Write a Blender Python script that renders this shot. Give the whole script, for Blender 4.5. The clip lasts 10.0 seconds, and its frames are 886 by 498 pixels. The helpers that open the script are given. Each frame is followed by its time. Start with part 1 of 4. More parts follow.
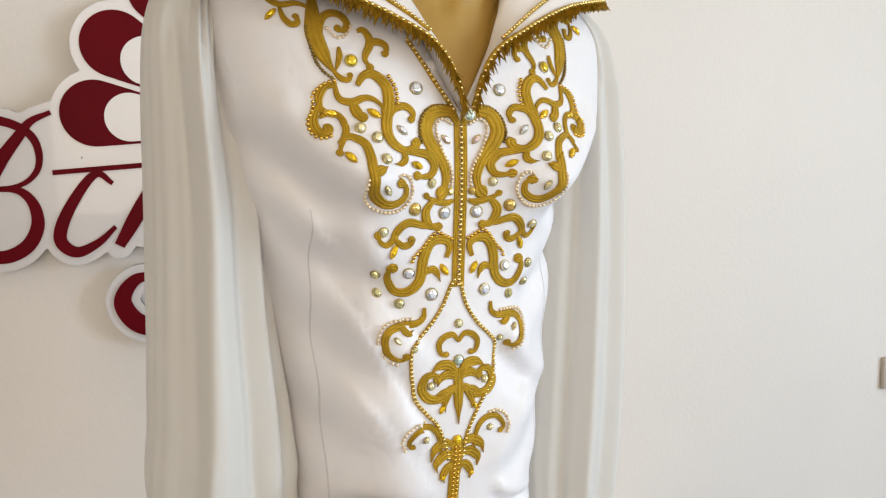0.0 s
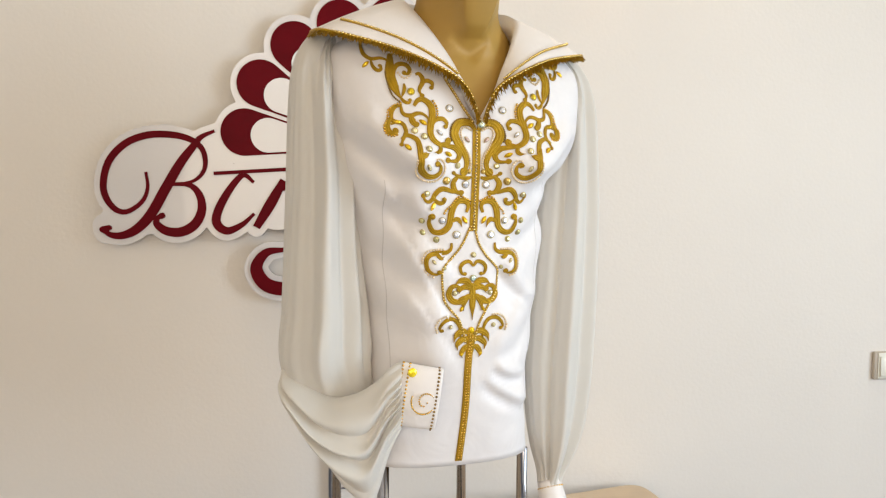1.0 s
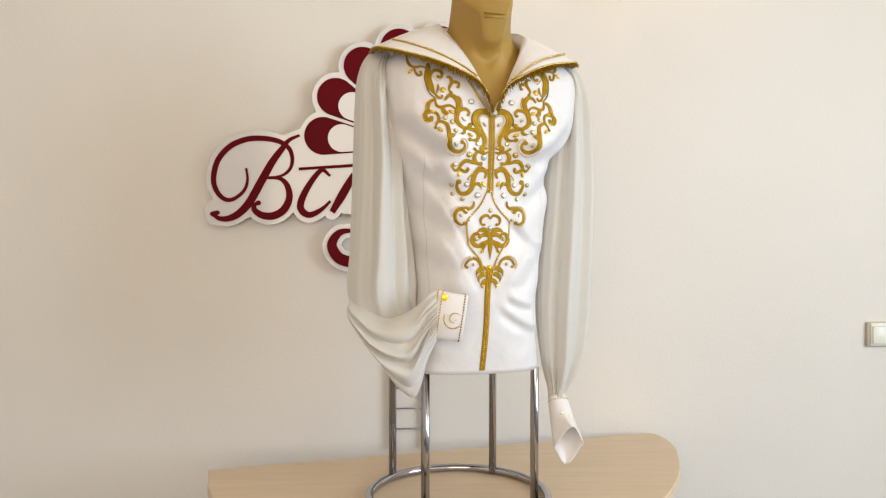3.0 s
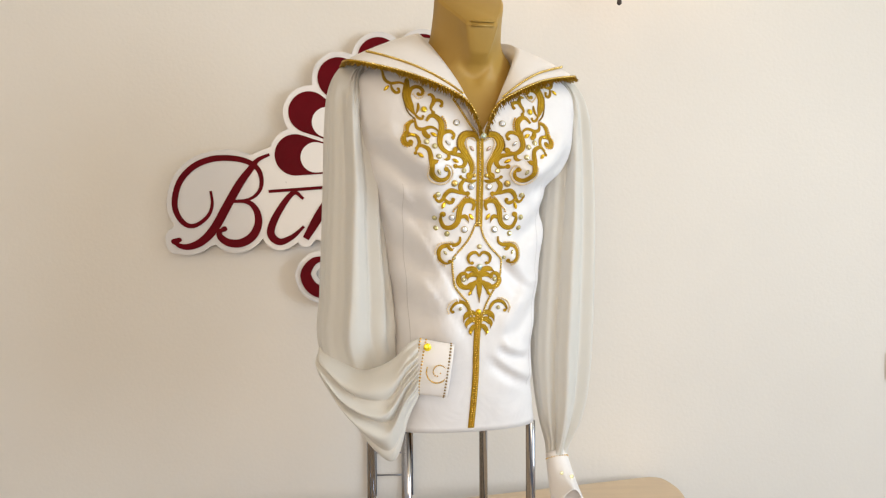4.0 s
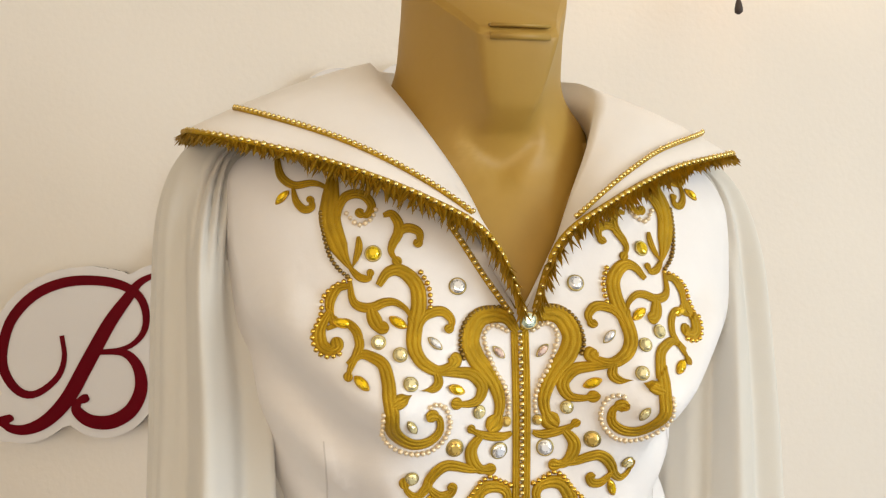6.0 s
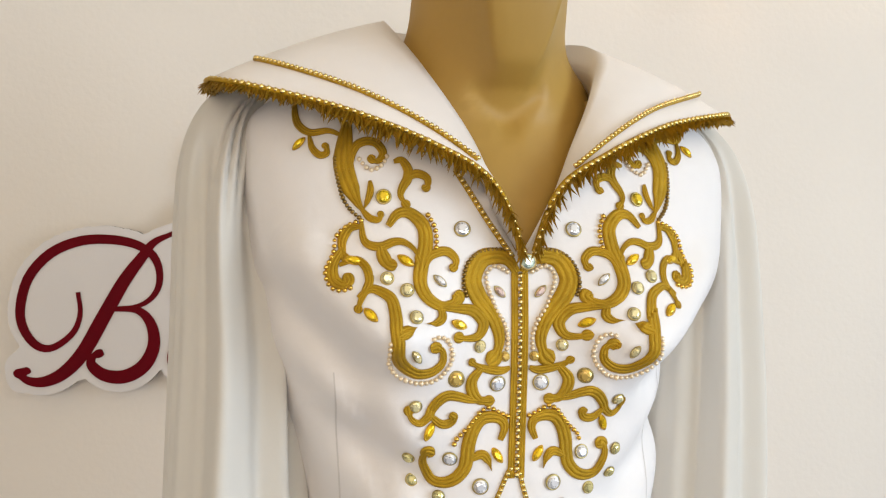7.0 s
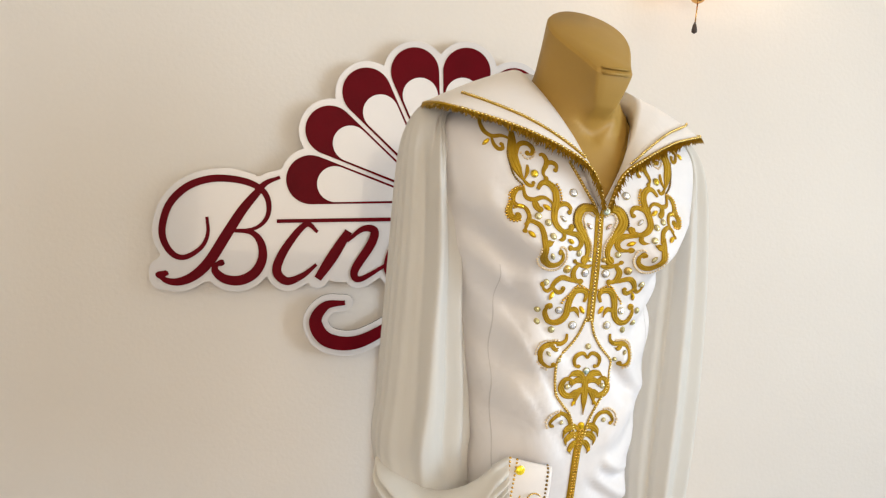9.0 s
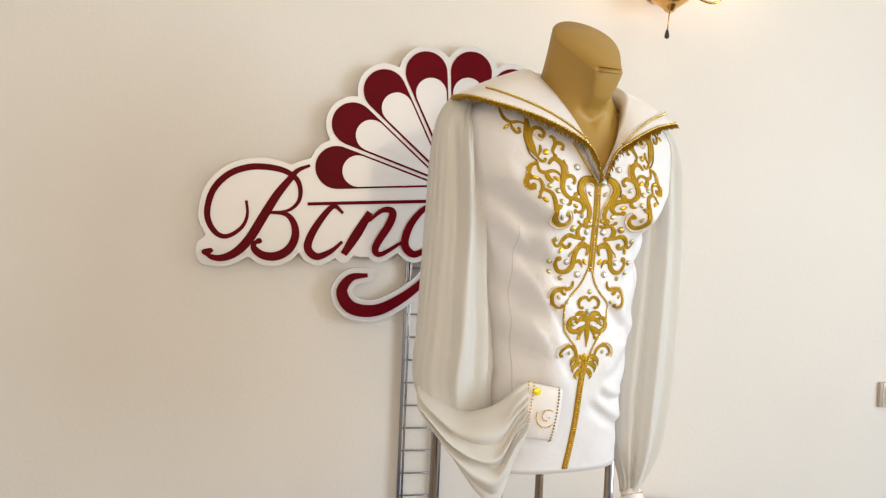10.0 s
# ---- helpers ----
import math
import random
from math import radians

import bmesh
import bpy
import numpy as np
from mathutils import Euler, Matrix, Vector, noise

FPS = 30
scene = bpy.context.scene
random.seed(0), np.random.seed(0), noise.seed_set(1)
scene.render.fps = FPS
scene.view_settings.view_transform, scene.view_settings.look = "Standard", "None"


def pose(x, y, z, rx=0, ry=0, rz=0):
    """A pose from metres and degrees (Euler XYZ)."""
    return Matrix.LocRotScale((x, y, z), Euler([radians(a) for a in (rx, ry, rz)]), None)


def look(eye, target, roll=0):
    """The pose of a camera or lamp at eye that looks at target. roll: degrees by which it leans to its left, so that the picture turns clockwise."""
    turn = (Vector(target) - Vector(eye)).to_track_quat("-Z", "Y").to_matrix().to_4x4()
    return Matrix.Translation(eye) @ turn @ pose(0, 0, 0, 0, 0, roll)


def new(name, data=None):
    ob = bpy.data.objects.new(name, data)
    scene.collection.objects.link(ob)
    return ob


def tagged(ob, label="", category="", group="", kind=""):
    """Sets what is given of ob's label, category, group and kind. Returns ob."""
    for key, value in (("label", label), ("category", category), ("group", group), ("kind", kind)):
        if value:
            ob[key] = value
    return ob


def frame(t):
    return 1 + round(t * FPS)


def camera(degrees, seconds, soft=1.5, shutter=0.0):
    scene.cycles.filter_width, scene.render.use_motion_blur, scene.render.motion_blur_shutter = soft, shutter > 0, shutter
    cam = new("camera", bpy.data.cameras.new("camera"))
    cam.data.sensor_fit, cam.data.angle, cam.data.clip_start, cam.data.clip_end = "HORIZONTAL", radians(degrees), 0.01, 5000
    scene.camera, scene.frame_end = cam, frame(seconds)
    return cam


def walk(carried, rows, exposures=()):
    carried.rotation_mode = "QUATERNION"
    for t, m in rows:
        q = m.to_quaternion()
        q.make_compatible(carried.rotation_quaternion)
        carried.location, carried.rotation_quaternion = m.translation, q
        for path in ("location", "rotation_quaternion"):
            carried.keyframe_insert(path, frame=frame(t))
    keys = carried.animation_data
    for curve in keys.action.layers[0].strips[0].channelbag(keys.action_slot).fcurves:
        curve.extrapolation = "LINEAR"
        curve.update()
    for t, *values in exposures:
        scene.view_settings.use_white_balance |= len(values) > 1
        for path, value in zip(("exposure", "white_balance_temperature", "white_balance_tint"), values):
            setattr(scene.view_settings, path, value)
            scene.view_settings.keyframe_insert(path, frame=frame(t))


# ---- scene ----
cam = camera(58.6, 10.0, soft=1.25)
PATH = [
    (0, (-0.198, -1.438, 1.551), (0.258, 0.329, 1.319), -0.8),
    (0.5, (-0.195, -1.692, 1.523), (0.123, 0.112, 1.353), -0.5),
    (1, (-0.202, -1.899, 1.483), (0.036, -0.080, 1.350), 0.4),
    (1.5, (-0.141, -2.064, 1.476), (0.012, -0.233, 1.380), 1.2),
    (2, (-0.095, -2.213, 1.480), (-0.012, -0.376, 1.408), 1.1),
    (2.5, (-0.123, -2.279, 1.377), (-0.061, -0.441, 1.323), 0.6),
    (2.7, (-0.147, -2.314, 1.349), (-0.086, -0.476, 1.295), 0.4),
    (3.8, (-0.161, -2.237, 1.423), (-0.083, -0.400, 1.351), -0.9),
    (4, (-0.135, -2.113, 1.423), (-0.046, -0.275, 1.374), -0.4),
    (4.5, (-0.095, -1.842, 1.452), (-0.011, -0.003, 1.444), -0.5),
    (5, (-0.100, -1.611, 1.524), (-0.021, 0.228, 1.533), -1.2),
    (5.5, (-0.075, -1.394, 1.592), (-0.024, 0.445, 1.628), -1.4),
    (5.7, (-0.070, -1.333, 1.616), (-0.027, 0.506, 1.659), -1.5),
    (6.8, (-0.056, -1.248, 1.613), (-0.032, 0.592, 1.639), -0.4),
    (7, (-0.066, -1.314, 1.587), (-0.041, 0.525, 1.594), -0.1),
    (7.5, (-0.097, -1.510, 1.544), (-0.040, 0.329, 1.502), 1.0),
    (8, (-0.128, -1.646, 1.544), (-0.018, 0.190, 1.472), 2.6),
    (8.5, (-0.207, -1.719, 1.541), (-0.023, 0.110, 1.447), 3.1),
    (9, (-0.371, -1.804, 1.578), (-0.109, 0.014, 1.474), 3.1),
    (9.5, (-0.494, -1.907, 1.581), (-0.168, -0.099, 1.471), 2.8),
    (10, (-0.505, -2.045, 1.520), (-0.175, -0.237, 1.430), 2.5),
]
walk(cam, [(t, look(eye, target, roll)) for t, eye, target, roll in PATH],
     exposures=[(0.0, -0.02, 6350, 17), (1.0, 0.05, 6650, 17), (2.5, 0.05, 6700, 17), (4.5, 0.03, 6850, 17), (5.5, 0.0, 7350, 17),
                (7.0, 0.0, 6600, 17), (7.5, 0.02, 6450, 17), (8.5, 0.06, 6700, 17), (9.5, 0.06, 6700, 17), (10.0, 0.10, 6750, 17)])
# ---- light ----
world = bpy.data.worlds.new("daylight")
scene.world = world
world.use_nodes = True
sky = world.node_tree.nodes.new("ShaderNodeTexSky")
sky.sky_type, sky.sun_disc = "NISHITA", False
sky.sun_elevation, sky.sun_rotation = radians(38), radians(70)
back = world.node_tree.nodes["Background"]
back.inputs["Strength"].default_value = 0.12
world.node_tree.links.new(sky.outputs["Color"], back.inputs["Color"])
scene.view_settings.exposure = 0.0

X0, X1, Y0, Y1, TOP = -2.3, 2.7, -4.3, 0.0, 2.75   # the room
WIN = (-3.6, -1.6, 0.95, 2.45)                     # window in the wall at X1: y, y, z, z
FILL_OPENING = (-1.35, 0.65, 1.15, 2.65)                     # opening added for the fill lamp in the unseen wall at Y0: x, x, z, z


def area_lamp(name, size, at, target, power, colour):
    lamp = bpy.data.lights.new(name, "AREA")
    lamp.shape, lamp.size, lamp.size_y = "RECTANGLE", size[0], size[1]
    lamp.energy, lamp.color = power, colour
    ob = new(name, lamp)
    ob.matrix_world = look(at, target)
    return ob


area_lamp("window_daylight", (2.0, 1.5), (X1 - 0.02, -2.6, 1.7), (0, -2.6, 1.7), 88, (0.68, 0.87, 1.0))
# Added warm fill from behind, standing in for unseen indoor light.
area_lamp("rear_warm_fill", (2.0, 1.5), (-0.35, Y0 + 0.02, 1.9), (-0.35, 0, 1.9), 38, (1.0, 0.85, 0.62))


def bulb_light(name, at, power):
    """The glow of one small warm bulb of the wall lamp."""
    lamp = bpy.data.lights.new(name, "POINT")
    lamp.energy, lamp.color, lamp.shadow_soft_size = power, (1.0, 0.70, 0.40), 0.03
    new(name, lamp).location = at


bulb_light("wall_lamp_glow", (0.305, -0.13, 2.20), 0.5)
bulb_light("wall_lamp_glow", (0.545, -0.13, 2.20), 0.5)


# ---- materials ----
def nodes_of(name):
    m = bpy.data.materials.new(name)
    m.use_nodes = True
    tree = m.node_tree
    return m, tree.nodes, tree.links, tree.nodes["Principled BSDF"]


def surface(name, colour, rough=0.5, metal=0.0, vary=0.06, scale=8.0, fine=300.0, bump=0.05, sheen=0.0, coat=0.0, stretch=(1, 1, 1), gloss=0.5, wrinkle=0.0):
    """A painted, woven or metal surface: mottled colour at one scale, grain and relief at a finer one."""
    m, n, l, p = nodes_of(name)
    place = n.new("ShaderNodeTexCoord")
    shape = n.new("ShaderNodeMapping")
    shape.inputs["Scale"].default_value = stretch
    l.new(place.outputs["Object"], shape.inputs["Vector"])
    big, small = n.new("ShaderNodeTexNoise"), n.new("ShaderNodeTexNoise")
    big.inputs["Scale"].default_value, small.inputs["Scale"].default_value = scale, fine
    big.inputs["Detail"].default_value = 4
    for tex in (big, small):
        l.new(shape.outputs["Vector"], tex.inputs["Vector"])
    ramp = n.new("ShaderNodeMapRange")
    ramp.inputs["From Min"].default_value, ramp.inputs["From Max"].default_value = 0.3, 0.7
    ramp.inputs["To Min"].default_value, ramp.inputs["To Max"].default_value = 1 - vary, 1 + vary
    l.new(big.outputs["Fac"], ramp.inputs["Value"])
    grain = n.new("ShaderNodeMapRange")
    grain.inputs["To Min"].default_value, grain.inputs["To Max"].default_value = 1 - vary * 0.6, 1 + vary * 0.6
    l.new(small.outputs["Fac"], grain.inputs["Value"])
    both = n.new("ShaderNodeMath")
    both.operation = "MULTIPLY"
    l.new(ramp.outputs["Result"], both.inputs[0])
    l.new(grain.outputs["Result"], both.inputs[1])
    tint = n.new("ShaderNodeVectorMath")
    tint.operation = "SCALE"
    tint.inputs[0].default_value = colour
    l.new(both.outputs["Value"], tint.inputs["Scale"])
    l.new(tint.outputs["Vector"], p.inputs["Base Color"])
    relief = n.new("ShaderNodeBump")
    relief.inputs["Strength"].default_value, relief.inputs["Distance"].default_value = bump, 0.002
    l.new(small.outputs["Fac"], relief.inputs["Height"])
    l.new(relief.outputs["Normal"], p.inputs["Normal"])
    if wrinkle:
        crumple, fold = n.new("ShaderNodeTexNoise"), n.new("ShaderNodeBump")
        crumple.inputs["Scale"].default_value, crumple.inputs["Detail"].default_value, crumple.inputs["Distortion"].default_value = 17, 2.5, 0.6
        l.new(shape.outputs["Vector"], crumple.inputs["Vector"])
        fold.inputs["Strength"].default_value, fold.inputs["Distance"].default_value = wrinkle, 0.012
        l.new(crumple.outputs["Fac"], fold.inputs["Height"])
        l.new(fold.outputs["Normal"], relief.inputs["Normal"])
    p.inputs["Roughness"].default_value, p.inputs["Metallic"].default_value = rough, metal
    p.inputs["Sheen Weight"].default_value, p.inputs["Coat Weight"].default_value = sheen, coat
    p.inputs["Specular IOR Level"].default_value = gloss
    return m


def sheer(name, colour, clear):
    """Thin chiffon: light passes through and between its threads."""
    m, n, l, p = nodes_of(name)
    p.inputs["Base Color"].default_value = (*colour, 1)
    p.inputs["Roughness"].default_value = 0.7
    p.inputs["Sheen Weight"].default_value = 0.3
    weave = n.new("ShaderNodeTexNoise")
    weave.inputs["Scale"].default_value = 900
    relief = n.new("ShaderNodeBump")
    relief.inputs["Strength"].default_value, relief.inputs["Distance"].default_value = 0.15, 0.001
    place = n.new("ShaderNodeTexCoord")
    l.new(place.outputs["Object"], weave.inputs["Vector"])
    l.new(weave.outputs["Fac"], relief.inputs["Height"])
    l.new(relief.outputs["Normal"], p.inputs["Normal"])
    through_cloth, gap = n.new("ShaderNodeBsdfTranslucent"), n.new("ShaderNodeBsdfTransparent")
    through_cloth.inputs["Color"].default_value = (*colour, 1)
    one, two = n.new("ShaderNodeMixShader"), n.new("ShaderNodeMixShader")
    one.inputs["Fac"].default_value, two.inputs["Fac"].default_value = 0.16, clear
    l.new(p.outputs["BSDF"], one.inputs[1])
    l.new(through_cloth.outputs["BSDF"], one.inputs[2])
    l.new(one.outputs["Shader"], two.inputs[1])
    l.new(gap.outputs["BSDF"], two.inputs[2])
    l.new(two.outputs["Shader"], n["Material Output"].inputs["Surface"])
    return m


def stone(name, colour, rough=0.03):
    m, n, l, p = nodes_of(name)
    p.inputs["Base Color"].default_value = (*colour, 1)
    p.inputs["Roughness"].default_value = rough
    p.inputs["Metallic"].default_value = 0.45
    p.inputs["Coat Weight"].default_value = 0.3
    # foil-backed facets: sparkle is painted into the colour, each facet scaled at random
    facet, spread, tint = n.new("ShaderNodeNewGeometry"), n.new("ShaderNodeMapRange"), n.new("ShaderNodeVectorMath")
    spread.inputs["To Min"].default_value, spread.inputs["To Max"].default_value = 0.45, 1.5
    tint.operation = "SCALE"
    tint.inputs[0].default_value = colour
    l.new(facet.outputs["Random Per Island"], spread.inputs["Value"])
    l.new(spread.outputs["Result"], tint.inputs["Scale"])
    l.new(tint.outputs["Vector"], p.inputs["Base Color"])
    return m


WALL = surface("wall_paint", (0.81, 0.762, 0.705), 0.75, vary=0.025, scale=1.6, fine=110, bump=0.22)
# Unseen ceiling and floor, tinted to warm light bounced down and cool light bounced up.
CEILING = surface("unseen_ceiling_warm", (0.86, 0.75, 0.57), 0.85, vary=0.02, scale=2)
FLOOR = surface("unseen_floor_cool", (0.085, 0.105, 0.15), 0.45, vary=0.12, scale=5, fine=60)
SATIN = surface("white_satin", (0.81, 0.78, 0.775), 0.48, vary=0.02, scale=25, fine=700, bump=0.04, sheen=0.1, wrinkle=0.25)
CHIFFON = sheer("white_chiffon", (0.775, 0.745, 0.69), 0.14)
LINING = surface("collar_satin", (0.81, 0.765, 0.74), 0.48, vary=0.02, scale=25, fine=700, bump=0.04, sheen=0.2, wrinkle=0.2)
SEAM = surface("seam_crease_shade", (0.66, 0.63, 0.62), 0.6, vary=0.03, scale=60)
THREAD = surface("gold_thread", (0.47, 0.275, 0.016), 0.38, metal=0.5, vary=0.14, scale=70, fine=1400, bump=0.5, gloss=0.25)
BEAD = surface("gold_bead", (0.76, 0.48, 0.09), 0.24, metal=0.95, vary=0.12, scale=300, fine=900, bump=0.0)
PEARL = surface("pearl_bead", (0.86, 0.70, 0.48), 0.28, metal=0.4, vary=0.1, scale=300, fine=900, bump=0.0)
SKIN = surface("mannequin_plastic", (0.39, 0.228, 0.043), 0.52, vary=0.04, scale=9, fine=200, bump=0.02)
CHROME = surface("chrome", (0.44, 0.44, 0.47), 0.12, metal=1.0, vary=0.04, scale=40, bump=0.0)
STEEL = surface("dark_steel", (0.30, 0.30, 0.33), 0.3, metal=0.9, vary=0.08, scale=40, bump=0.02)
RUBBER = surface("dark_cap", (0.05, 0.035, 0.03), 0.6, vary=0.1)
ACRYLIC = surface("white_acrylic", (0.70, 0.68, 0.685), 0.18, vary=0.02, scale=6, fine=200, bump=0.0, coat=0.4)
CRIMSON = surface("crimson_film", (0.125, 0.001, 0.006), 0.4, vary=0.12, scale=14, fine=200, bump=0.01, gloss=0.06)
EDGE_SHADE = surface("sign_edge_shade", (0.16, 0.14, 0.13), 0.5, vary=0.1)
BIRCH = surface("pale_wood", (0.70, 0.54, 0.37), 0.40, vary=0.05, scale=5, fine=40, bump=0.03, stretch=(1, 9, 1))
BRASS = surface("polished_brass", (0.75, 0.42, 0.14), 0.16, metal=1.0, vary=0.08, scale=50, bump=0.0)
PLATE = surface("switch_plastic", (0.80, 0.78, 0.68), 0.3, vary=0.015, scale=20, bump=0.01)
PLATE_SHADED = surface("switch_side_shaded", (0.50, 0.43, 0.35), 0.4, vary=0.03, scale=20, bump=0.01)
CLEAR = stone("crystal", (0.92, 0.93, 0.98))
AURORA = stone("aurora_crystal", (0.72, 0.90, 0.80))
AMBER = stone("amber_crystal", (0.98, 0.62, 0.008))
YELLOW = stone("yellow_crystal", (0.90, 0.62, 0.02))
PALE = stone("champagne_crystal", (0.88, 0.78, 0.44))
FRINGE = surface("fringe_thread", (0.37, 0.21, 0.014), 0.42, metal=0.45, vary=0.25, scale=180, fine=1400, bump=0.3, gloss=0.25)
OLIVE = stone("olive_crystal", (0.66, 0.60, 0.28))
BRONZE = stone("bronze_crystal", (0.80, 0.54, 0.14))
ROSE = stone("rose_crystal", (0.88, 0.66, 0.60))
CUP = surface("setting_metal", (0.42, 0.33, 0.13), 0.35, metal=0.8, vary=0.1, scale=200, bump=0.0)
AMBER_CUP = surface("amber_setting", (0.55, 0.32, 0.03), 0.35, metal=0.7, vary=0.1, scale=200, bump=0.0)
DULL = surface("bronze_bead", (0.26, 0.16, 0.04), 0.34, metal=0.8, vary=0.2, scale=300, fine=900, bump=0.0)
PALE_GOLD = surface("pale_gold_bead", (0.86, 0.66, 0.26), 0.22, metal=0.9, vary=0.12, scale=300, fine=900, bump=0.0)


# ---- mesh helpers ----
def put_mesh(name, bm, material, smooth=True):
    me = bpy.data.meshes.new(name)
    bm.to_mesh(me)
    bm.free()
    me.materials.append(material)
    if smooth:
        me.polygons.foreach_set("use_smooth", [True] * len(me.polygons))
    return me


def thing(name, label, category, m=None, group=""):
    ob = new(name)
    ob.empty_display_size = 0.05
    if m is not None:
        ob.matrix_world = m
    return tagged(ob, label, category, group)


def part(name, bm, material, parent, label="", smooth=True):
    """Links a bmesh as one mesh object under a thing or a part, in that thing's own space."""
    ob = new(name, put_mesh(name, bm, material, smooth))
    ob.parent = parent
    return tagged(ob, label)


def spline(points, n):
    """n + 1 places along a smooth line through points."""
    pts = [np.array(p, float) for p in points]
    pts = [2 * pts[0] - pts[1]] + pts + [2 * pts[-1] - pts[-2]]
    out, spans = [], len(pts) - 3
    for k in range(n + 1):
        s = min(k / n * spans, spans - 1e-6)
        i, f = int(s), s - int(s)
        a, b, c, d = pts[i:i + 4]
        out.append(0.5 * (2 * b + (c - a) * f + (2 * a - 5 * b + 4 * c - d) * f**2 + (3 * b - a - 3 * c + d) * f**3))
    return out


def box(bm, lo, hi, bevel=0.0):
    made = bmesh.ops.create_cube(bm, size=1)["verts"]
    size = Vector(hi) - Vector(lo)
    bmesh.ops.scale(bm, vec=size, verts=made)
    bmesh.ops.translate(bm, vec=(Vector(lo) + Vector(hi)) / 2, verts=made)
    if bevel:
        edges = list({e for v in made for e in v.link_edges})
        bmesh.ops.bevel(bm, geom=edges, offset=bevel, segments=2, affect="EDGES", profile=0.5)
    return bm


def tube(bm, points, radius, sides=12, closed=False):
    """A round bar along points; radius is one number or one for each point."""
    n = len(points)
    rings = []
    for i, p in enumerate(points):
        p = Vector(p)
        a = Vector(points[(i - 1) % n] if closed or i else points[0])
        b = Vector(points[(i + 1) % n] if closed or i < n - 1 else points[-1])
        t = (b - a).normalized()
        u = t.cross(Vector((0, 0, 1)) if abs(t.z) < 0.9 else Vector((1, 0, 0))).normalized()
        w = t.cross(u)
        r = radius[i] if isinstance(radius, (list, tuple)) else radius
        rings.append([bm.verts.new(p + r * (math.cos(2 * math.pi * k / sides) * u + math.sin(2 * math.pi * k / sides) * w)) for k in range(sides)])
    for i in range(n if closed else n - 1):
        A, B = rings[i], rings[(i + 1) % n]
        for k in range(sides):
            bm.faces.new((A[k], A[(k + 1) % sides], B[(k + 1) % sides], B[k]))
    if not closed:
        bm.faces.new(rings[0][::-1])
        bm.faces.new(rings[-1])
    return bm


def loft(bm, rings, closed_ends=(True, True)):
    made = [[bm.verts.new(p) for p in ring] for ring in rings]
    n = len(made[0])
    for A, B in zip(made, made[1:]):
        for k in range(n):
            bm.faces.new((A[k], A[(k + 1) % n], B[(k + 1) % n], B[k]))
    if closed_ends[0]:
        bm.faces.new(made[0][::-1])
    if closed_ends[1]:
        bm.faces.new(made[-1])
    return made


# ---- the room ----
def slab(name, lo, hi, material):
    ob = new(name, put_mesh(name, box(bmesh.new(), lo, hi), material, False))
    return tagged(ob, kind="structure")


slab("floor", (X0 - 0.2, Y0 - 0.2, -0.1), (X1 + 0.2, Y1 + 0.2, 0.0), FLOOR)
slab("ceiling", (X0 - 0.2, Y0 - 0.2, TOP), (X1 + 0.2, Y1 + 0.2, TOP + 0.1), CEILING)
tagged(slab("wall_north", (X0 - 0.2, Y1, 0), (X1 + 0.2, Y1 + 0.2, TOP), WALL), "warm cream plastered wall behind the display", "wall")
slab("wall_west", (X0 - 0.2, Y0, 0), (X0, Y1, TOP), WALL)


def wall_with_opening(name, along, at, depth, span, win):
    """A wall with one opening, as one mesh of four blocks."""
    bm = bmesh.new()
    a, b, lo, hi = win
    for s, e, z0, z1 in ((span[0], a, 0, TOP), (b, span[1], 0, TOP), (a, b, 0, lo), (a, b, hi, TOP)):
        if along == "y":
            box(bm, (at, s, z0), (at + depth, e, z1))
        else:
            box(bm, (s, at - depth, z0), (e, at, z1))
    return tagged(new(name, put_mesh(name, bm, WALL, False)), kind="structure")


wall_with_opening("wall_east", "y", X1, 0.2, (Y0, Y1), WIN)
# Unseen rear wall; its opening only goes with the added fill lamp.
wall_with_opening("wall_south", "x", Y0, 0.2, (X0 - 0.2, X1 + 0.2), FILL_OPENING)
# ---- torso form: half width, front depth and back depth by height ----
HEIGHTS = (1.055, 1.12, 1.20, 1.28, 1.36, 1.44, 1.50, 1.55, 1.60, 1.66, 1.70, 1.735, 1.775)
WIDTHS = (0.141, 0.132, 0.130, 0.136, 0.147, 0.162, 0.178, 0.189, 0.195, 0.200, 0.192, 0.140, 0.080)
FRONTS = (0.094, 0.112, 0.130, 0.140, 0.143, 0.146, 0.149, 0.151, 0.149, 0.130, 0.100, 0.080, 0.068)
BACKS = (0.105, 0.095, 0.085, 0.088, 0.095, 0.100, 0.102, 0.103, 0.104, 0.100, 0.085, 0.062, 0.045)
POWER = 2.7


def glide(z, values):
    """A smooth value at height z from a row of values at HEIGHTS."""
    n = len(HEIGHTS)
    z = min(max(z, HEIGHTS[0]), HEIGHTS[-1])
    i = max(k for k in range(n - 1) if z >= HEIGHTS[k])
    h = HEIGHTS[i + 1] - HEIGHTS[i]
    s = (z - HEIGHTS[i]) / h

    def slope(k):
        a, b = max(k - 1, 0), min(k + 1, n - 1)
        return (values[b] - values[a]) / (HEIGHTS[b] - HEIGHTS[a])
    return ((2 * s**3 - 3 * s**2 + 1) * values[i] + (s**3 - 2 * s**2 + s) * h * slope(i)
            + (3 * s**2 - 2 * s**3) * values[i + 1] + (s**3 - s**2) * h * slope(i + 1))


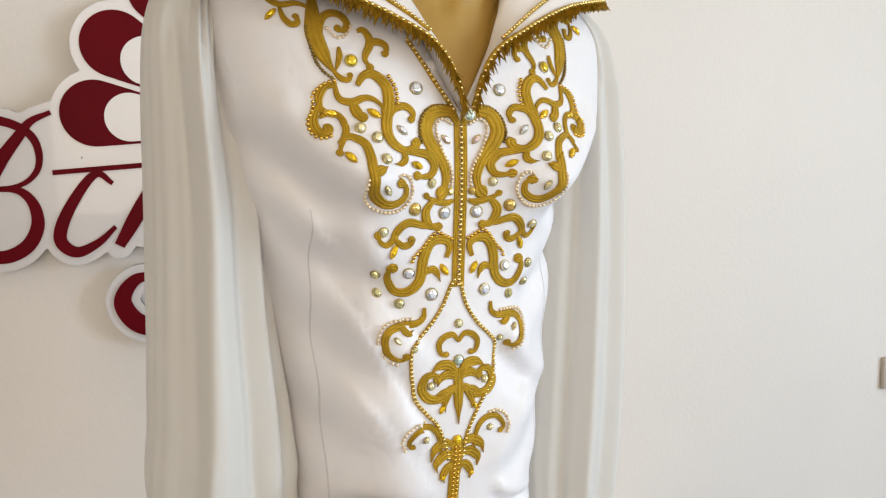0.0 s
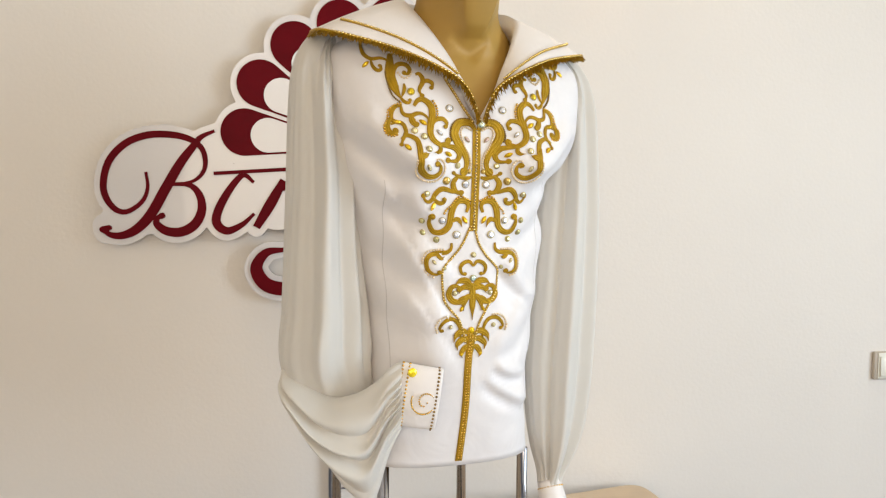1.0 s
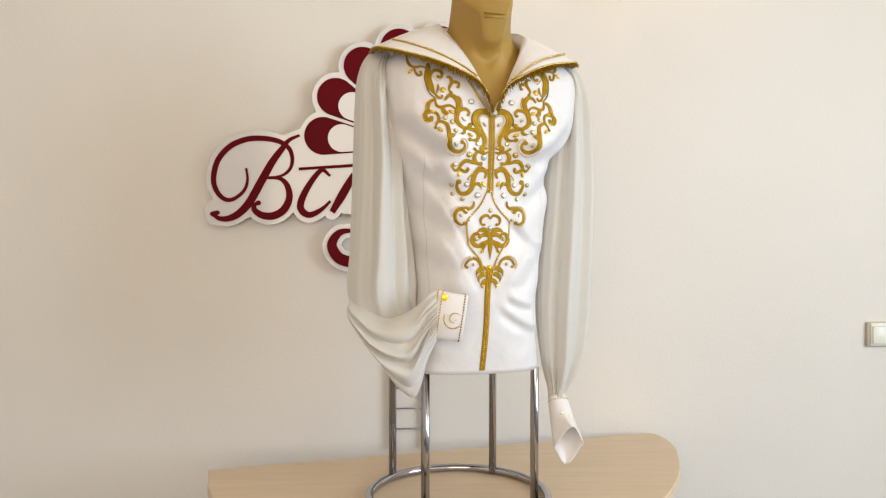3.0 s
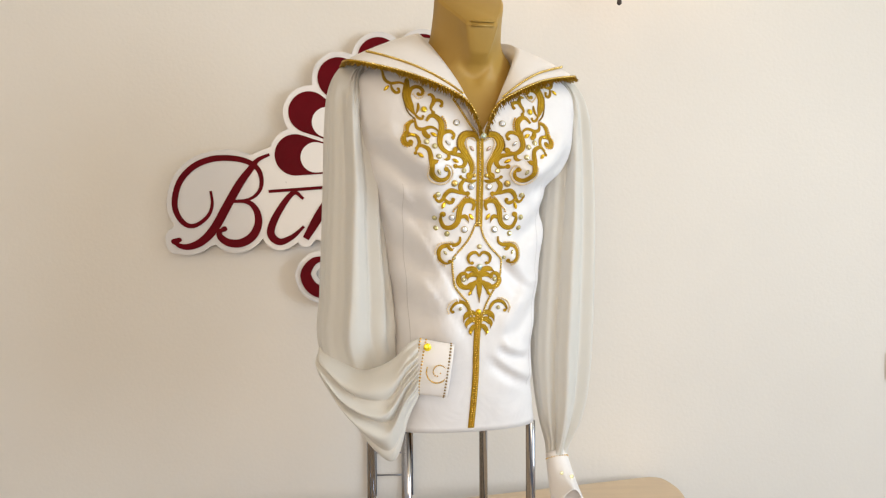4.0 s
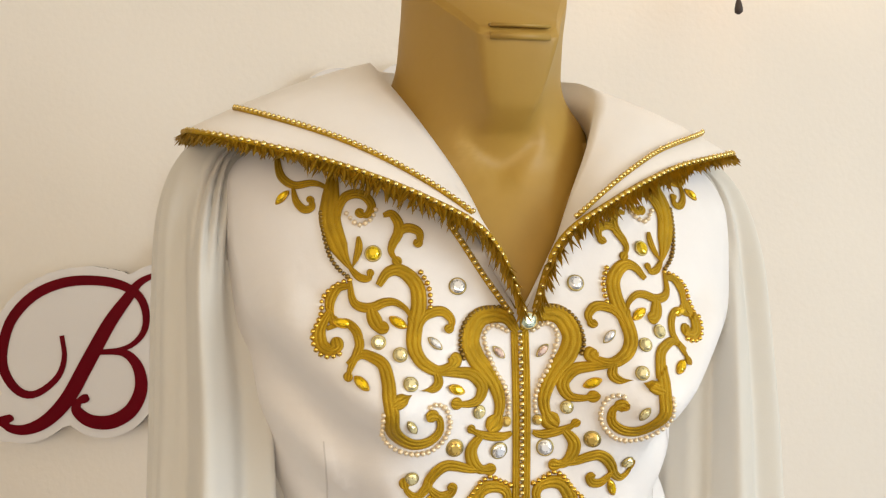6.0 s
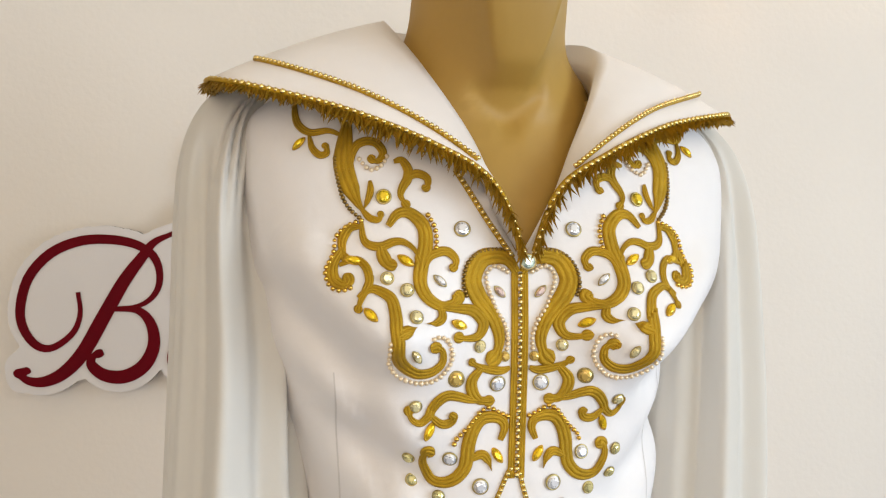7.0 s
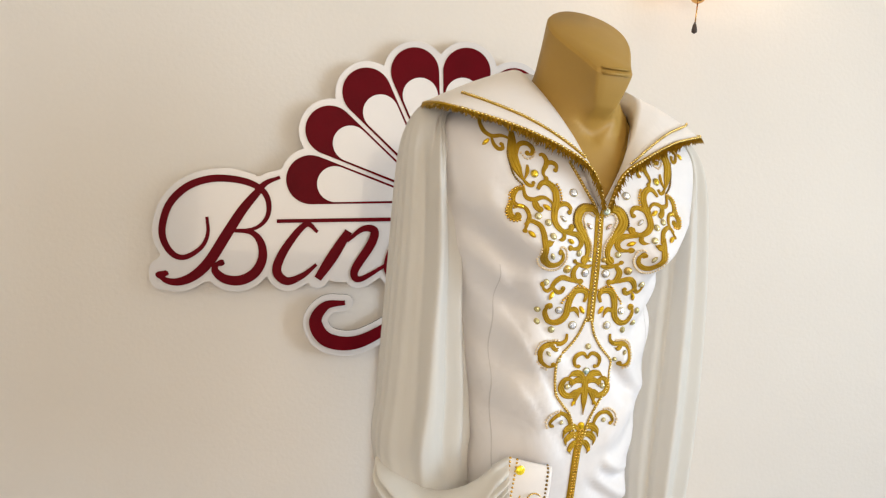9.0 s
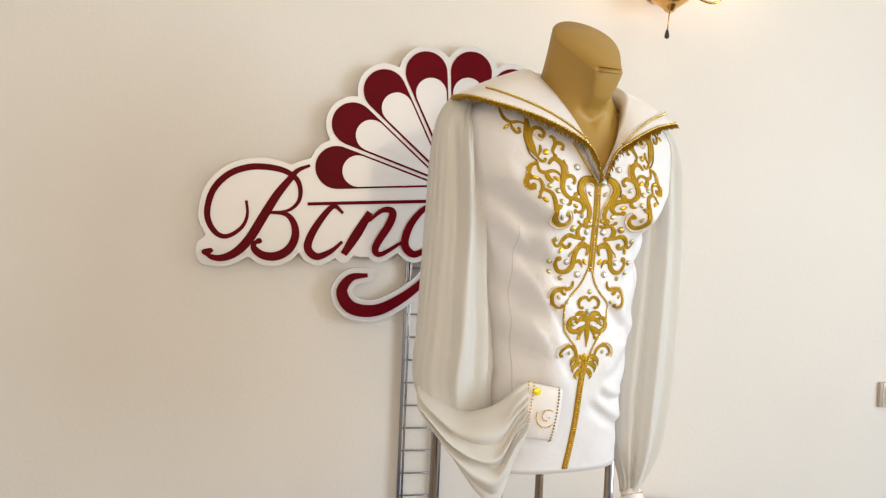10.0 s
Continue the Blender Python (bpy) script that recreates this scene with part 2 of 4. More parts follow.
# pulled folds: from x, z to x, z, then half width and depth of the hollow
PULLS = ((-0.172, 1.562, -0.100, 1.498, 0.013, 0.0110), (-0.160, 1.492, -0.085, 1.432, 0.012, 0.0075), (-0.155, 1.440, -0.078, 1.340, 0.013, 0.0085),
         (-0.145, 1.380, -0.085, 1.262, 0.014, 0.0075), (-0.128, 1.300, -0.066, 1.208, 0.012, 0.0050), (0.176, 1.548, 0.104, 1.486, 0.013, 0.0120),
         (0.142, 1.462, 0.086, 1.408, 0.011, 0.0055), (0.048, 1.354, 0.104, 1.308, 0.010, 0.0065), (0.112, 1.290, 0.066, 1.230, 0.010, 0.0045),
         (0.048, 1.200, 0.098, 1.184, 0.009, 0.0070), (0.036, 1.176, 0.112, 1.134, 0.009, 0.0055))


def crease(x, z):
    """Bust and pulled folds of the jacket's front: how far it stands out."""
    side = abs(x)
    out = (0.030 if x > 0 else 0.023) * math.exp(-((side - 0.088) / 0.05) ** 2 - ((z - 1.53) / 0.058) ** 2)
    out -= 0.016 * math.exp(-((side - 0.112) / 0.045) ** 2 - ((z - 1.415) / 0.055) ** 2)
    if x < 0:
        # the side panel falls back behind the stiff embroidered front
        edge = 0.082 + 0.55 * max(0.0, z - 1.47) + 0.10 * max(0.0, 1.40 - z)
        back = min(max((side - edge) / 0.028, 0.0), 1.0)
        out -= 0.013 * back * back * (3 - 2 * back) * min(max((1.575 - z) / 0.04, 0), 1) * min(max((z - 1.16) / 0.08, 0), 1)
    calm = min(max((side - 0.045) / 0.05, 0), 1) * min(max((1.50 - z) / 0.06, 0), 1) * min(max((z - 1.06) / 0.05, 0), 1)
    out += calm * 0.0026 * math.sin(84 * (z - 0.8 * side) + 5 * math.sin(9 * side) + (1.3 if x > 0 else 0))
    out += calm * 0.0018 * math.sin(47 * (z + 0.5 * side) + 2)
    for x0, z0, x1, z1, w, deep in PULLS:
        dx, dz = x1 - x0, z1 - z0
        length = math.hypot(dx, dz)
        s = ((x - x0) * dx + (z - z0) * dz) / length**2
        d = abs(((x - x0) * dz - (z - z0) * dx) / length)
        e = (z - z0 - s * dz) + 0.012 * math.sin(3 * s) * 0.3
        fade = math.exp(-(max(0.0, abs(s - 0.45) - 0.42) / 0.22) ** 2)
        if d < 4 * w:
            out += fade * 1.6 * deep * (0.75 * math.exp(-((e - 1.5 * w) / (1.2 * w)) ** 2) - math.exp(-(e / w) ** 2))
    return out


def half_width(x, z):
    """Half the torso's width at a height; the jacket is pulled out over the bust on the hanging sleeve's side."""
    a = glide(z, WIDTHS)
    if x > 0:
        up, down = min(max((z - 1.492) / 0.036, 0), 1), min(max((1.725 - z) / 0.07, 0), 1)
        a -= 0.015 * math.exp(-((z - 1.462) / 0.030) ** 2) + 0.018 * math.exp(-((z - 1.508) / 0.034) ** 2)
        a += 0.020 * up * up * (3 - 2 * up) * down * down * (3 - 2 * down)
    return a


def front(x, z):
    """Depth of the jacket's front at a place across and up (towards the viewer is negative)."""
    a, f = half_width(x, z), glide(z, FRONTS)
    r = min(abs(x / a), 0.999)
    return -f * (1 - r**POWER) ** (1 / POWER) - crease(x, z)


# ---- the mannequin torso and its jacket share this place ----
BODY = pose(-0.0316, -0.604, 0, 0, 0, 10.4)


def ring_at(z, inset=0.0, count=96):
    """One cross-section of the torso; the front carries the folds."""
    b = glide(z, BACKS) - inset
    out = []
    for k in range(count):
        t = 2 * math.pi * k / count
        c, s = math.cos(t), math.sin(t)
        a = half_width(c, z) - inset
        x = a * math.copysign(abs(c) ** (2 / POWER), c)
        if s < 0:
            y = front(x / a * (a + inset) * 0.9995, z) + inset * abs(s) ** (2 / POWER)
        else:
            y = b * abs(s) ** (2 / POWER)
        out.append((x, y, z))
    return out


def opening(z, x):
    """Half width of the jacket's neck opening at a height, on the side of x."""
    return 0.0 if z < 1.586 else 0.002 + (0.62 if x > 0 else 0.45) * (z - 1.586)


def make_mannequin():
    bm = bmesh.new()
    loft(bm, [ring_at(1.07 + i * 0.01, 0.008, 128) for i in range(65)])

    def neck_ring(cy, cz, rx, back, fore, tilt, prow, nose=0.0):
        """One level of the neck: round behind, drawn to a blunt prow in front."""
        out = []
        for k in range(72):
            t = 2 * math.pi * k / 72
            c, s = math.cos(t), math.sin(t)
            if s < 0:
                y, x = -fore * abs(s) ** 0.85, rx * c * (1 - prow * abs(s) ** 1.2) + nose * math.copysign(min(abs(c) * 5, 1), c) * abs(s) ** 4
            else:
                y, x = back * s, rx * c
            apart = min(0.6 * max(0.0, cz - 1.668), 0.034)
            inside = min(max((apart - abs(x)) / 0.014, 0.0), 1.0)
            if s < 0:
                y += 0.0075 * inside * inside * (3 - 2 * inside) * min(max((1.765 - cz) / 0.03, 0.0), 1.0)
            out.append((x, cy + y * math.cos(tilt), cz + y * math.sin(tilt)))
        return out
    levels = ((-0.030, 1.560, 0.120, 0.060, 0.110, 0.00, 0.00, 0.0),
              (-0.030, 1.600, 0.120, 0.060, 0.1165, 0.00, 0.02, 0.0),
              (-0.030, 1.645, 0.112, 0.060, 0.106, 0.03, 0.08, 0.0),
              (-0.032, 1.674, 0.114, 0.058, 0.096, 0.06, 0.16, 0.0),
              (-0.037, 1.700, 0.112, 0.056, 0.089, 0.15, 0.34, 0.0),
              (-0.044, 1.726, 0.093, 0.056, 0.092, 0.28, 0.50, 0.003),
              (-0.057, 1.755, 0.069, 0.057, 0.098, 0.40, 0.60, 0.009),
              (-0.071, 1.792, 0.0635, 0.060, 0.104, 0.55, 0.56, 0.016),
              (-0.085, 1.828, 0.0625, 0.064, 0.1085, 0.67, 0.46, 0.020),
              (-0.0868, 1.8335, 0.0615, 0.064, 0.108, 0.68, 0.46, 0.020),
              (-0.0878, 1.8365, 0.058, 0.061, 0.105, 0.68, 0.46, 0.020))
    loft(bm, [neck_ring(*level) for level in spline(levels, 60)])
    # the grip slot near the front of the cut neck: a lip over a groove
    cut = Matrix.Translation((0.0, -0.1712, 1.7690)) @ Matrix.Rotation(0.2, 4, "X")
    for lo, hi in (((-0.020, -0.0030, 0.0018), (0.020, 0.006, 0.0040)), ((-0.020, -0.0030, -0.0062), (0.020, 0.006, -0.0018))):
        start = len(bm.verts)
        box(bm, lo, hi)
        bm.verts.ensure_lookup_table()
        bmesh.ops.transform(bm, matrix=cut, verts=bm.verts[start:])
    bmesh.ops.recalc_face_normals(bm, faces=bm.faces)
    ob = new("mannequin", put_mesh("mannequin", bm, SKIN))
    ob.matrix_world = BODY
    return tagged(ob, "headless mustard-tan plastic mannequin torso on a chrome stool", "mannequin")


make_mannequin()

jacket = thing("jacket", "white satin stage jacket with gold embroidery and chiffon sleeves", "jacket", BODY)


def make_jacket_body():
    bm = bmesh.new()
    steps = [1.058 + i * (1.735 - 1.058) / 110 for i in range(111)]
    rings = [ring_at(z, 0, 160) for z in steps]
    # the hem is cut lower at the front middle
    rings[0] = [(x, y, z - 0.004) for x, y, z in rings[0]]
    made = [[bm.verts.new(p) for p in ring] for ring in rings]
    cut = set()
    for A, B in zip(made, made[1:]):
        for k in range(160):
            quad = (A[k], A[(k + 1) % 160], B[(k + 1) % 160], B[k])
            mid = sum((v.co for v in quad), Vector()) / 4
            if mid.y < -0.03 and min(abs(v.co.x) for v in quad) < opening(mid.z, mid.x):
                cut.update(quad)
                continue
            bm.faces.new(quad)
    for v in cut:
        if v.link_faces and v.co.z > 1.586:
            v.co.x = math.copysign(opening(v.co.z, v.co.x), v.co.x)
            v.co.y = front(v.co.x, v.co.z)
    for v in [v for v in bm.verts if not v.link_faces]:
        bm.verts.remove(v)
    ob = part("body", bm, SATIN, jacket, "fitted white satin bodice")
    cloth = ob.modifiers.new("cloth", "SOLIDIFY")
    cloth.thickness, cloth.offset = 0.0016, -1
    return ob


make_jacket_body()


def on_front(x, z, lift=0.0):
    return Vector((x, front(x, z) - lift, z))


PADDING = ((-0.5, 0), (-0.45, 0.55), (-0.33, 0.86), (-0.21, 0.80), (-0.17, 0.52), (-0.13, 0.84), (0.0, 1.0), (0.13, 0.84), (0.17, 0.52), (0.21, 0.80), (0.33, 0.86), (0.45, 0.55), (0.5, 0))


def swell(s):
    """Width along a scroll: a blunt start, a full middle and a slim end."""
    return 0.40 + 0.60 * math.sin(math.pi * min(s / 0.78, 1)) ** 0.8 if s < 0.39 else 0.34 + 0.66 * math.cos(math.pi / 2 * (s - 0.39) / 0.61) ** 1.2


def strip(points, width, height, taper=True, lift=0.0006, n=None, ball=0.0):
    """A padded, domed band of satin stitch lying on the jacket's front, along points given across and up in millimetres."""
    n = n or max(24, 18 * len(points))
    line = spline([(x / 1000, z / 1000) for x, z in points], n)
    steps = [0.0] + [float(np.linalg.norm(q - p)) for p, q in zip(line, line[1:])]
    run = np.cumsum(steps)
    bm = bmesh.new()
    rows = []
    for i, p in enumerate(line):
        d = line[min(i + 1, n)] - line[max(i - 1, 0)]
        d = d / (np.linalg.norm(d) + 1e-9)
        side = np.array((-d[1], d[0]))
        s = i / n
        w = width / 1000 * (swell(s) if taper else 1)
        left = run[-1] - run[i]
        if taper and ball:
            r = ball * width / 2000
            w = max(w if left > r else 0.0, 2 * math.sqrt(max(0.0, r * r - (left - r) ** 2)), 0.0002)
        elif taper:
            w *= min(1.0, 0.1 + left / (0.35 * run[-1]))
        row = []
        for f, h in PADDING:
            q = p + side * f * w
            row.append(bm.verts.new(on_front(q[0], q[1], lift + h * height)))
        rows.append(row)
    for A, B in zip(rows, rows[1:]):
        for k in range(len(PADDING) - 1):
            bm.faces.new((A[k], A[k + 1], B[k + 1], B[k]))
    bmesh.ops.recalc_face_normals(bm, faces=bm.faces)
    return bm


def bead_mesh(name, places, radius, material, parent, label=""):
    """A string of small round beads as one mesh."""
    seed = bmesh.new()
    bmesh.ops.create_icosphere(seed, subdivisions=1, radius=1)
    vs = np.array([v.co[:] for v in seed.verts])
    fs = np.array([[v.index for v in f.verts] for f in seed.faces])
    seed.free()
    verts, faces = [], []
    for i, p in enumerate(places):
        verts.append(vs * radius * random.uniform(0.88, 1.1) + np.array(p))
        faces.append(fs + i * len(vs))
    me = bpy.data.meshes.new(name)
    me.from_pydata(np.concatenate(verts).tolist(), [], np.concatenate(faces).tolist())
    me.materials.append(material)
    me.polygons.foreach_set("use_smooth", [True] * len(me.polygons))
    ob = new(name, me)
    ob.parent = parent
    return tagged(ob, label)


def even(points, gap):
    """Places a gap apart along a smooth line through points."""
    line = spline(points, 30 * len(points))
    out, left = [line[0]], gap
    for a, b in zip(line, line[1:]):
        d = np.linalg.norm(b - a)
        while d >= left:
            a = a + (b - a) * left / d
            d = np.linalg.norm(b - a)
            out.append(a)
            left = gap
        left -= d
    return out


def bead_row(points, gap=3.6, radius=1.5, material=None, lift=1.2):
    """Beads on the jacket's front along points in millimetres."""
    places = [on_front(x / 1000, z / 1000, lift / 1000) for x, z in even(points, gap)]
    return bead_mesh("bead_chain", places, radius / 1000, material or BEAD, jacket)


def both_sides(points):
    return (points, tuple((-x, z) for x, z in points))


def scroll(name, width, points):
    """One embroidered motif and its mirror image."""
    for line in both_sides(points):
        part(name, strip(line, width * 1.12, 0.0021, ball=0.0 if name in ("leaf", "feather") else 0.95), THREAD, jacket)


def beads(points, material=None, gap=4.0, radius=2.0):
    """A row of beads and its mirror image."""
    for line in both_sides(points):
        bead_row(line, gap, radius, material or PEARL)


def gem(kind, size, x, z, turn=0.0, stretch=1.0, lift=0.0):
    """A faceted stone in its setting on the jacket's front."""
    r = size / 1950
    here = on_front(x / 1000, z / 1000, lift)
    e = 0.004
    dx = on_front(x / 1000 + e, z / 1000) - on_front(x / 1000 - e, z / 1000)
    dz = on_front(x / 1000, z / 1000 + e) - on_front(x / 1000, z / 1000 - e)
    out = dx.cross(dz).normalized()
    if out.y > 0:
        out = -out
    out = (out + Vector((random.uniform(-0.2, 0.2), 0, random.uniform(-0.2, 0.2)))).normalized()
    u = (dx - out * dx.dot(out)).normalized()
    v = out.cross(u)
    c, s = math.cos(turn), math.sin(turn)
    u, v = c * u + s * v, c * v - s * u
    n = 10
    bm = bmesh.new()
    rows = []
    for step, (rad, h) in enumerate(((0.90, 0.0), (0.88, 0.40), (0.66, 0.95), (0.42, 1.15))):
        row = []
        for k in range(n):
            a = 2 * math.pi * (k + 0.5 * (step % 2)) / n
            x1, y1 = rad * math.cos(a), rad * math.sin(a)
            if stretch != 1:
                y1 *= 0.62 * (1 - 0.35 * abs(math.cos(a)) ** 3)
                x1 *= stretch
            row.append(bm.verts.new(here + out * (0.0008 + 0.0024 * h) + r * (x1 * u + y1 * v)))
        rows.append(row)
    for A, B in zip(rows, rows[1:]):
        for k in range(n):
            j = (k + 1) % n
            bm.faces.new((A[k], A[j], B[k]))
            bm.faces.new((A[j], B[j], B[k]))
    bm.faces.new(rows[-1])
    bmesh.ops.recalc_face_normals(bm, faces=bm.faces)
    bmesh.ops.split_edges(bm, edges=list(bm.edges))
    stone_part = part("gem", bm, kind, jacket, smooth=False)
    # the metal cup round the stone
    bm = bmesh.new()
    cup = []
    for rad, h in ((1.08, 0.0), (1.06, 0.28), (0.98, 0.46), (0.88, 0.38)):
        row = []
        for k in range(20):
            a = 2 * math.pi * k / 20
            x1, y1 = rad * math.cos(a), rad * math.sin(a)
            if stretch != 1:
                y1 *= 0.62 * (1 - 0.35 * abs(math.cos(a)) ** 3)
                x1 *= stretch
            row.append(bm.verts.new(here + out * (0.0006 + 0.0024 * h) + r * (x1 * u + y1 * v)))
        cup.append(row)
    for A, B in zip(cup, cup[1:]):
        for k in range(20):
            j = (k + 1) % 20
            bm.faces.new((A[k], A[j], B[j], B[k]))
    bmesh.ops.recalc_face_normals(bm, faces=bm.faces)
    part("setting", bm, AMBER_CUP if kind is AMBER else CUP, stone_part)


def gems(kind, size, x, z, turn=0.0, stretch=1.0):
    gem(kind, size, x, z, turn, stretch)
    gem(kind, size, -x, z, -turn, stretch)


# shoulder sprays
scroll("vine", 5.6, ((-156, 1706), (-156, 1692), (-153, 1682), (-145, 1676), (-133, 1677), (-125, 1674), (-120, 1668)))
scroll("curl", 5.2, ((-146, 1674), (-144, 1664), (-139, 1658), (-134, 1659), (-134, 1664), (-137, 1666)))
scroll("feather", 13.0, ((-118, 1684), (-121, 1664), (-122, 1649), (-118, 1634), (-112, 1620), (-104, 1611)))
scroll("curl", 6.4, ((-118, 1644), (-116, 1657), (-112, 1665), (-105, 1668), (-98, 1666), (-94, 1659), (-97, 1653), (-101, 1653), (-104, 1657)))
scroll("leaf", 4.6, ((-104, 1638), (-104, 1631), (-106, 1624), (-110, 1615)))
scroll("curl", 4.8, ((-111, 1618), (-105, 1611), (-99, 1610), (-97, 1616)))
scroll("hook", 6.4, ((-87, 1652), (-81, 1653), (-77, 1646), (-78, 1639), (-82, 1632), (-83, 1626), (-78, 1618)))
scroll("curl", 6.0, ((-82, 1632), (-76, 1641), (-70, 1643), (-64, 1640), (-64, 1634), (-68, 1631)))
beads(((-128, 1655), (-127, 1643), (-124, 1628), (-119, 1618), (-111, 1610)), DULL, 3.0, 1.8)
beads(((-111, 1654), (-108, 1650), (-104, 1646), (-99, 1647), (-94, 1651), (-91, 1657)))
# breast scrolls
scroll("curl", 6.4, ((-111, 1605), (-119, 1604), (-124, 1596), (-124, 1588), (-121, 1580)))
scroll("curl", 8.0, ((-124, 1590), (-131, 1578), (-131, 1569), (-126, 1565), (-121, 1567), (-122, 1573)))
scroll("curl", 5.6, ((-127, 1578), (-116, 1582), (-109, 1577), (-107, 1568), (-110, 1561), (-114, 1553), (-116, 1546)))
beads(((-111, 1609), (-118, 1607), (-125, 1602), (-129, 1596), (-130, 1588), (-133, 1581), (-136, 1575), (-135, 1567), (-131, 1562), (-125, 1561), (-119, 1563)), BEAD)
scroll("vine", 5.8, ((-111, 1609), (-110, 1597), (-106, 1592), (-98, 1591), (-90, 1594), (-83, 1594), (-76, 1589), (-72, 1580)))
scroll("lobe", 8.4, ((-99, 1592), (-97, 1584), (-94, 1579), (-88, 1578)))
scroll("scroll", 9.4, ((-93, 1605), (-87, 1613), (-80, 1615), (-73, 1611), (-68, 1603), (-68, 1591), (-71, 1580), (-73, 1568), (-71, 1560), (-66, 1554),
                       (-58, 1550), (-50, 1552), (-46, 1556), (-49, 1559)))
beads(((-65, 1613), (-61, 1605), (-60, 1597), (-61, 1587)), BEAD)
scroll("curl", 6.2, ((-71, 1573), (-66, 1583), (-59, 1587), (-52, 1587), (-47, 1582), (-48, 1577), (-52, 1575)))
scroll("leaf", 6.0, ((-60, 1551), (-58, 1543), (-62, 1539), (-70, 1539)))
scroll("scroll", 7.8, ((-59, 1549), (-46, 1548), (-35, 1546), (-28, 1539), (-28, 1533), (-32, 1528), (-40, 1527), (-50, 1529)))
scroll("scroll", 8.2, ((-115, 1556), (-107, 1562), (-99, 1560), (-93, 1555), (-91, 1545), (-91, 1537), (-90, 1527), (-89, 1516), (-84, 1509), (-75, 1504),
                       (-65, 1505), (-58, 1511), (-58, 1519), (-63, 1522), (-67, 1520)))
beads(((-95, 1526), (-95, 1518), (-94, 1510), (-88, 1502), (-79, 1498), (-71, 1497), (-62, 1499), (-55, 1505), (-51, 1512), (-51, 1519), (-54, 1526), (-60, 1529), (-67, 1527)), PEARL, 3.6)
scroll("leaf", 8.0, ((-91, 1531), (-84, 1534), (-77, 1537)))
scroll("lobe", 12.2, ((-2, 1572), (-8, 1581), (-16, 1584), (-26, 1583), (-32, 1577), (-35, 1567), (-31, 1556), (-24, 1547), (-18, 1537), (-15, 1525), (-18, 1514), (-24, 1508)))
beads(((-11, 1589), (-25, 1588), (-34, 1584), (-40, 1576), (-42, 1564), (-39, 1554)), DULL, 3.0, 1.8)
beads(((-9, 1573), (-18, 1577), (-24, 1573), (-25, 1567), (-22, 1557), (-18, 1547), (-12, 1537), (-9, 1526), (-10, 1515)), PEARL, 3.6)
# waist scrolls
scroll("curl", 5.8, ((-7, 1505), (-13, 1503), (-22, 1504), (-31, 1507), (-38, 1512)))
scroll("scroll", 8.0, ((-27, 1507), (-35, 1497), (-34, 1488), (-28, 1482), (-18, 1482)))
scroll("scroll", 7.2, ((-19, 1483), (-34, 1483), (-45, 1486), (-52, 1487), (-58, 1484), (-63, 1478), (-66, 1472), (-72, 1468), (-78, 1472), (-80, 1481)))
scroll("curl", 6.0, ((-66, 1475), (-57, 1467), (-50, 1467), (-47, 1471), (-51, 1473)))
beads(((-8, 1470), (-16, 1474), (-22, 1477), (-28, 1474), (-33, 1468), (-37, 1463), (-41, 1459), (-45, 1455), (-47, 1450)), BEAD)
scroll("scroll", 9.2, ((-13, 1453), (-10, 1462), (-13, 1468), (-21, 1470), (-28, 1468), (-33, 1461), (-36, 1451), (-37, 1441), (-39, 1433), (-45, 1426), (-53, 1423),
                       (-61, 1425), (-66, 1433), (-68, 1440), (-66, 1446), (-60, 1445)))
scroll("leaf", 6.4, ((-36, 1439), (-27, 1443), (-22, 1439), (-19, 1431)))
scroll("scroll", 6.6, ((-34, 1408), (-35, 1399), (-41, 1394), (-49, 1393), (-57, 1393), (-67, 1390), (-72, 1382), (-70, 1370), (-63, 1363), (-56, 1362), (-52, 1368)))
scroll("leaf", 6.0, ((-58, 1392), (-50, 1386), (-44, 1388)))
beads(((-46, 1398), (-59, 1398), (-71, 1395), (-77, 1385), (-76, 1373), (-69, 1362), (-60, 1357)))
# the drop-shaped panel and the point below it
scroll("curl", 5.6, ((0, 1373), (-6, 1380), (-15, 1378), (-20, 1371), (-17, 1362), (-10, 1362)))
scroll("curl", 8.4, ((-8, 1328), (-17, 1320), (-30, 1321), (-37, 1331), (-33, 1342), (-24, 1343), (-20, 1335)))
scroll("leaf", 9.0, ((-2, 1344), (-10, 1351), (-20, 1351), (-29, 1345)))
scroll("leaf", 8.0, ((-2, 1338), (-10, 1342), (-17, 1340), (-22, 1332)))
scroll("leaf", 8.0, ((-2, 1330), (-9, 1326), (-14, 1316), (-14, 1306)))
scroll("leaf", 6.0, ((-3, 1326), (-16, 1325), (-27, 1317)))
part("leaf", strip(((0, 1348), (0, 1330), (0, 1312), (0, 1292)), 11, 0.002), THREAD, jacket)
scroll("curl", 5.6, ((-17, 1264), (-20, 1283), (-28, 1293), (-40, 1294), (-48, 1288), (-51, 1280), (-45, 1276)))
beads(((-34, 1299), (-43, 1299), (-53, 1293), (-57, 1283), (-54, 1273)))
scroll("leaf", 9.0, ((-5, 1272), (-15, 1275), (-25, 1268), (-28, 1258)))
scroll("leaf", 9.0, ((-3, 1262), (-13, 1263), (-22, 1255), (-21, 1246)))
scroll("leaf", 8.0, ((-2, 1250), (-9, 1250), (-15, 1241), (-13, 1234)))
part("leaf", strip(((0, 1278), (0, 1255), (0, 1228)), 12, 0.002), THREAD, jacket)
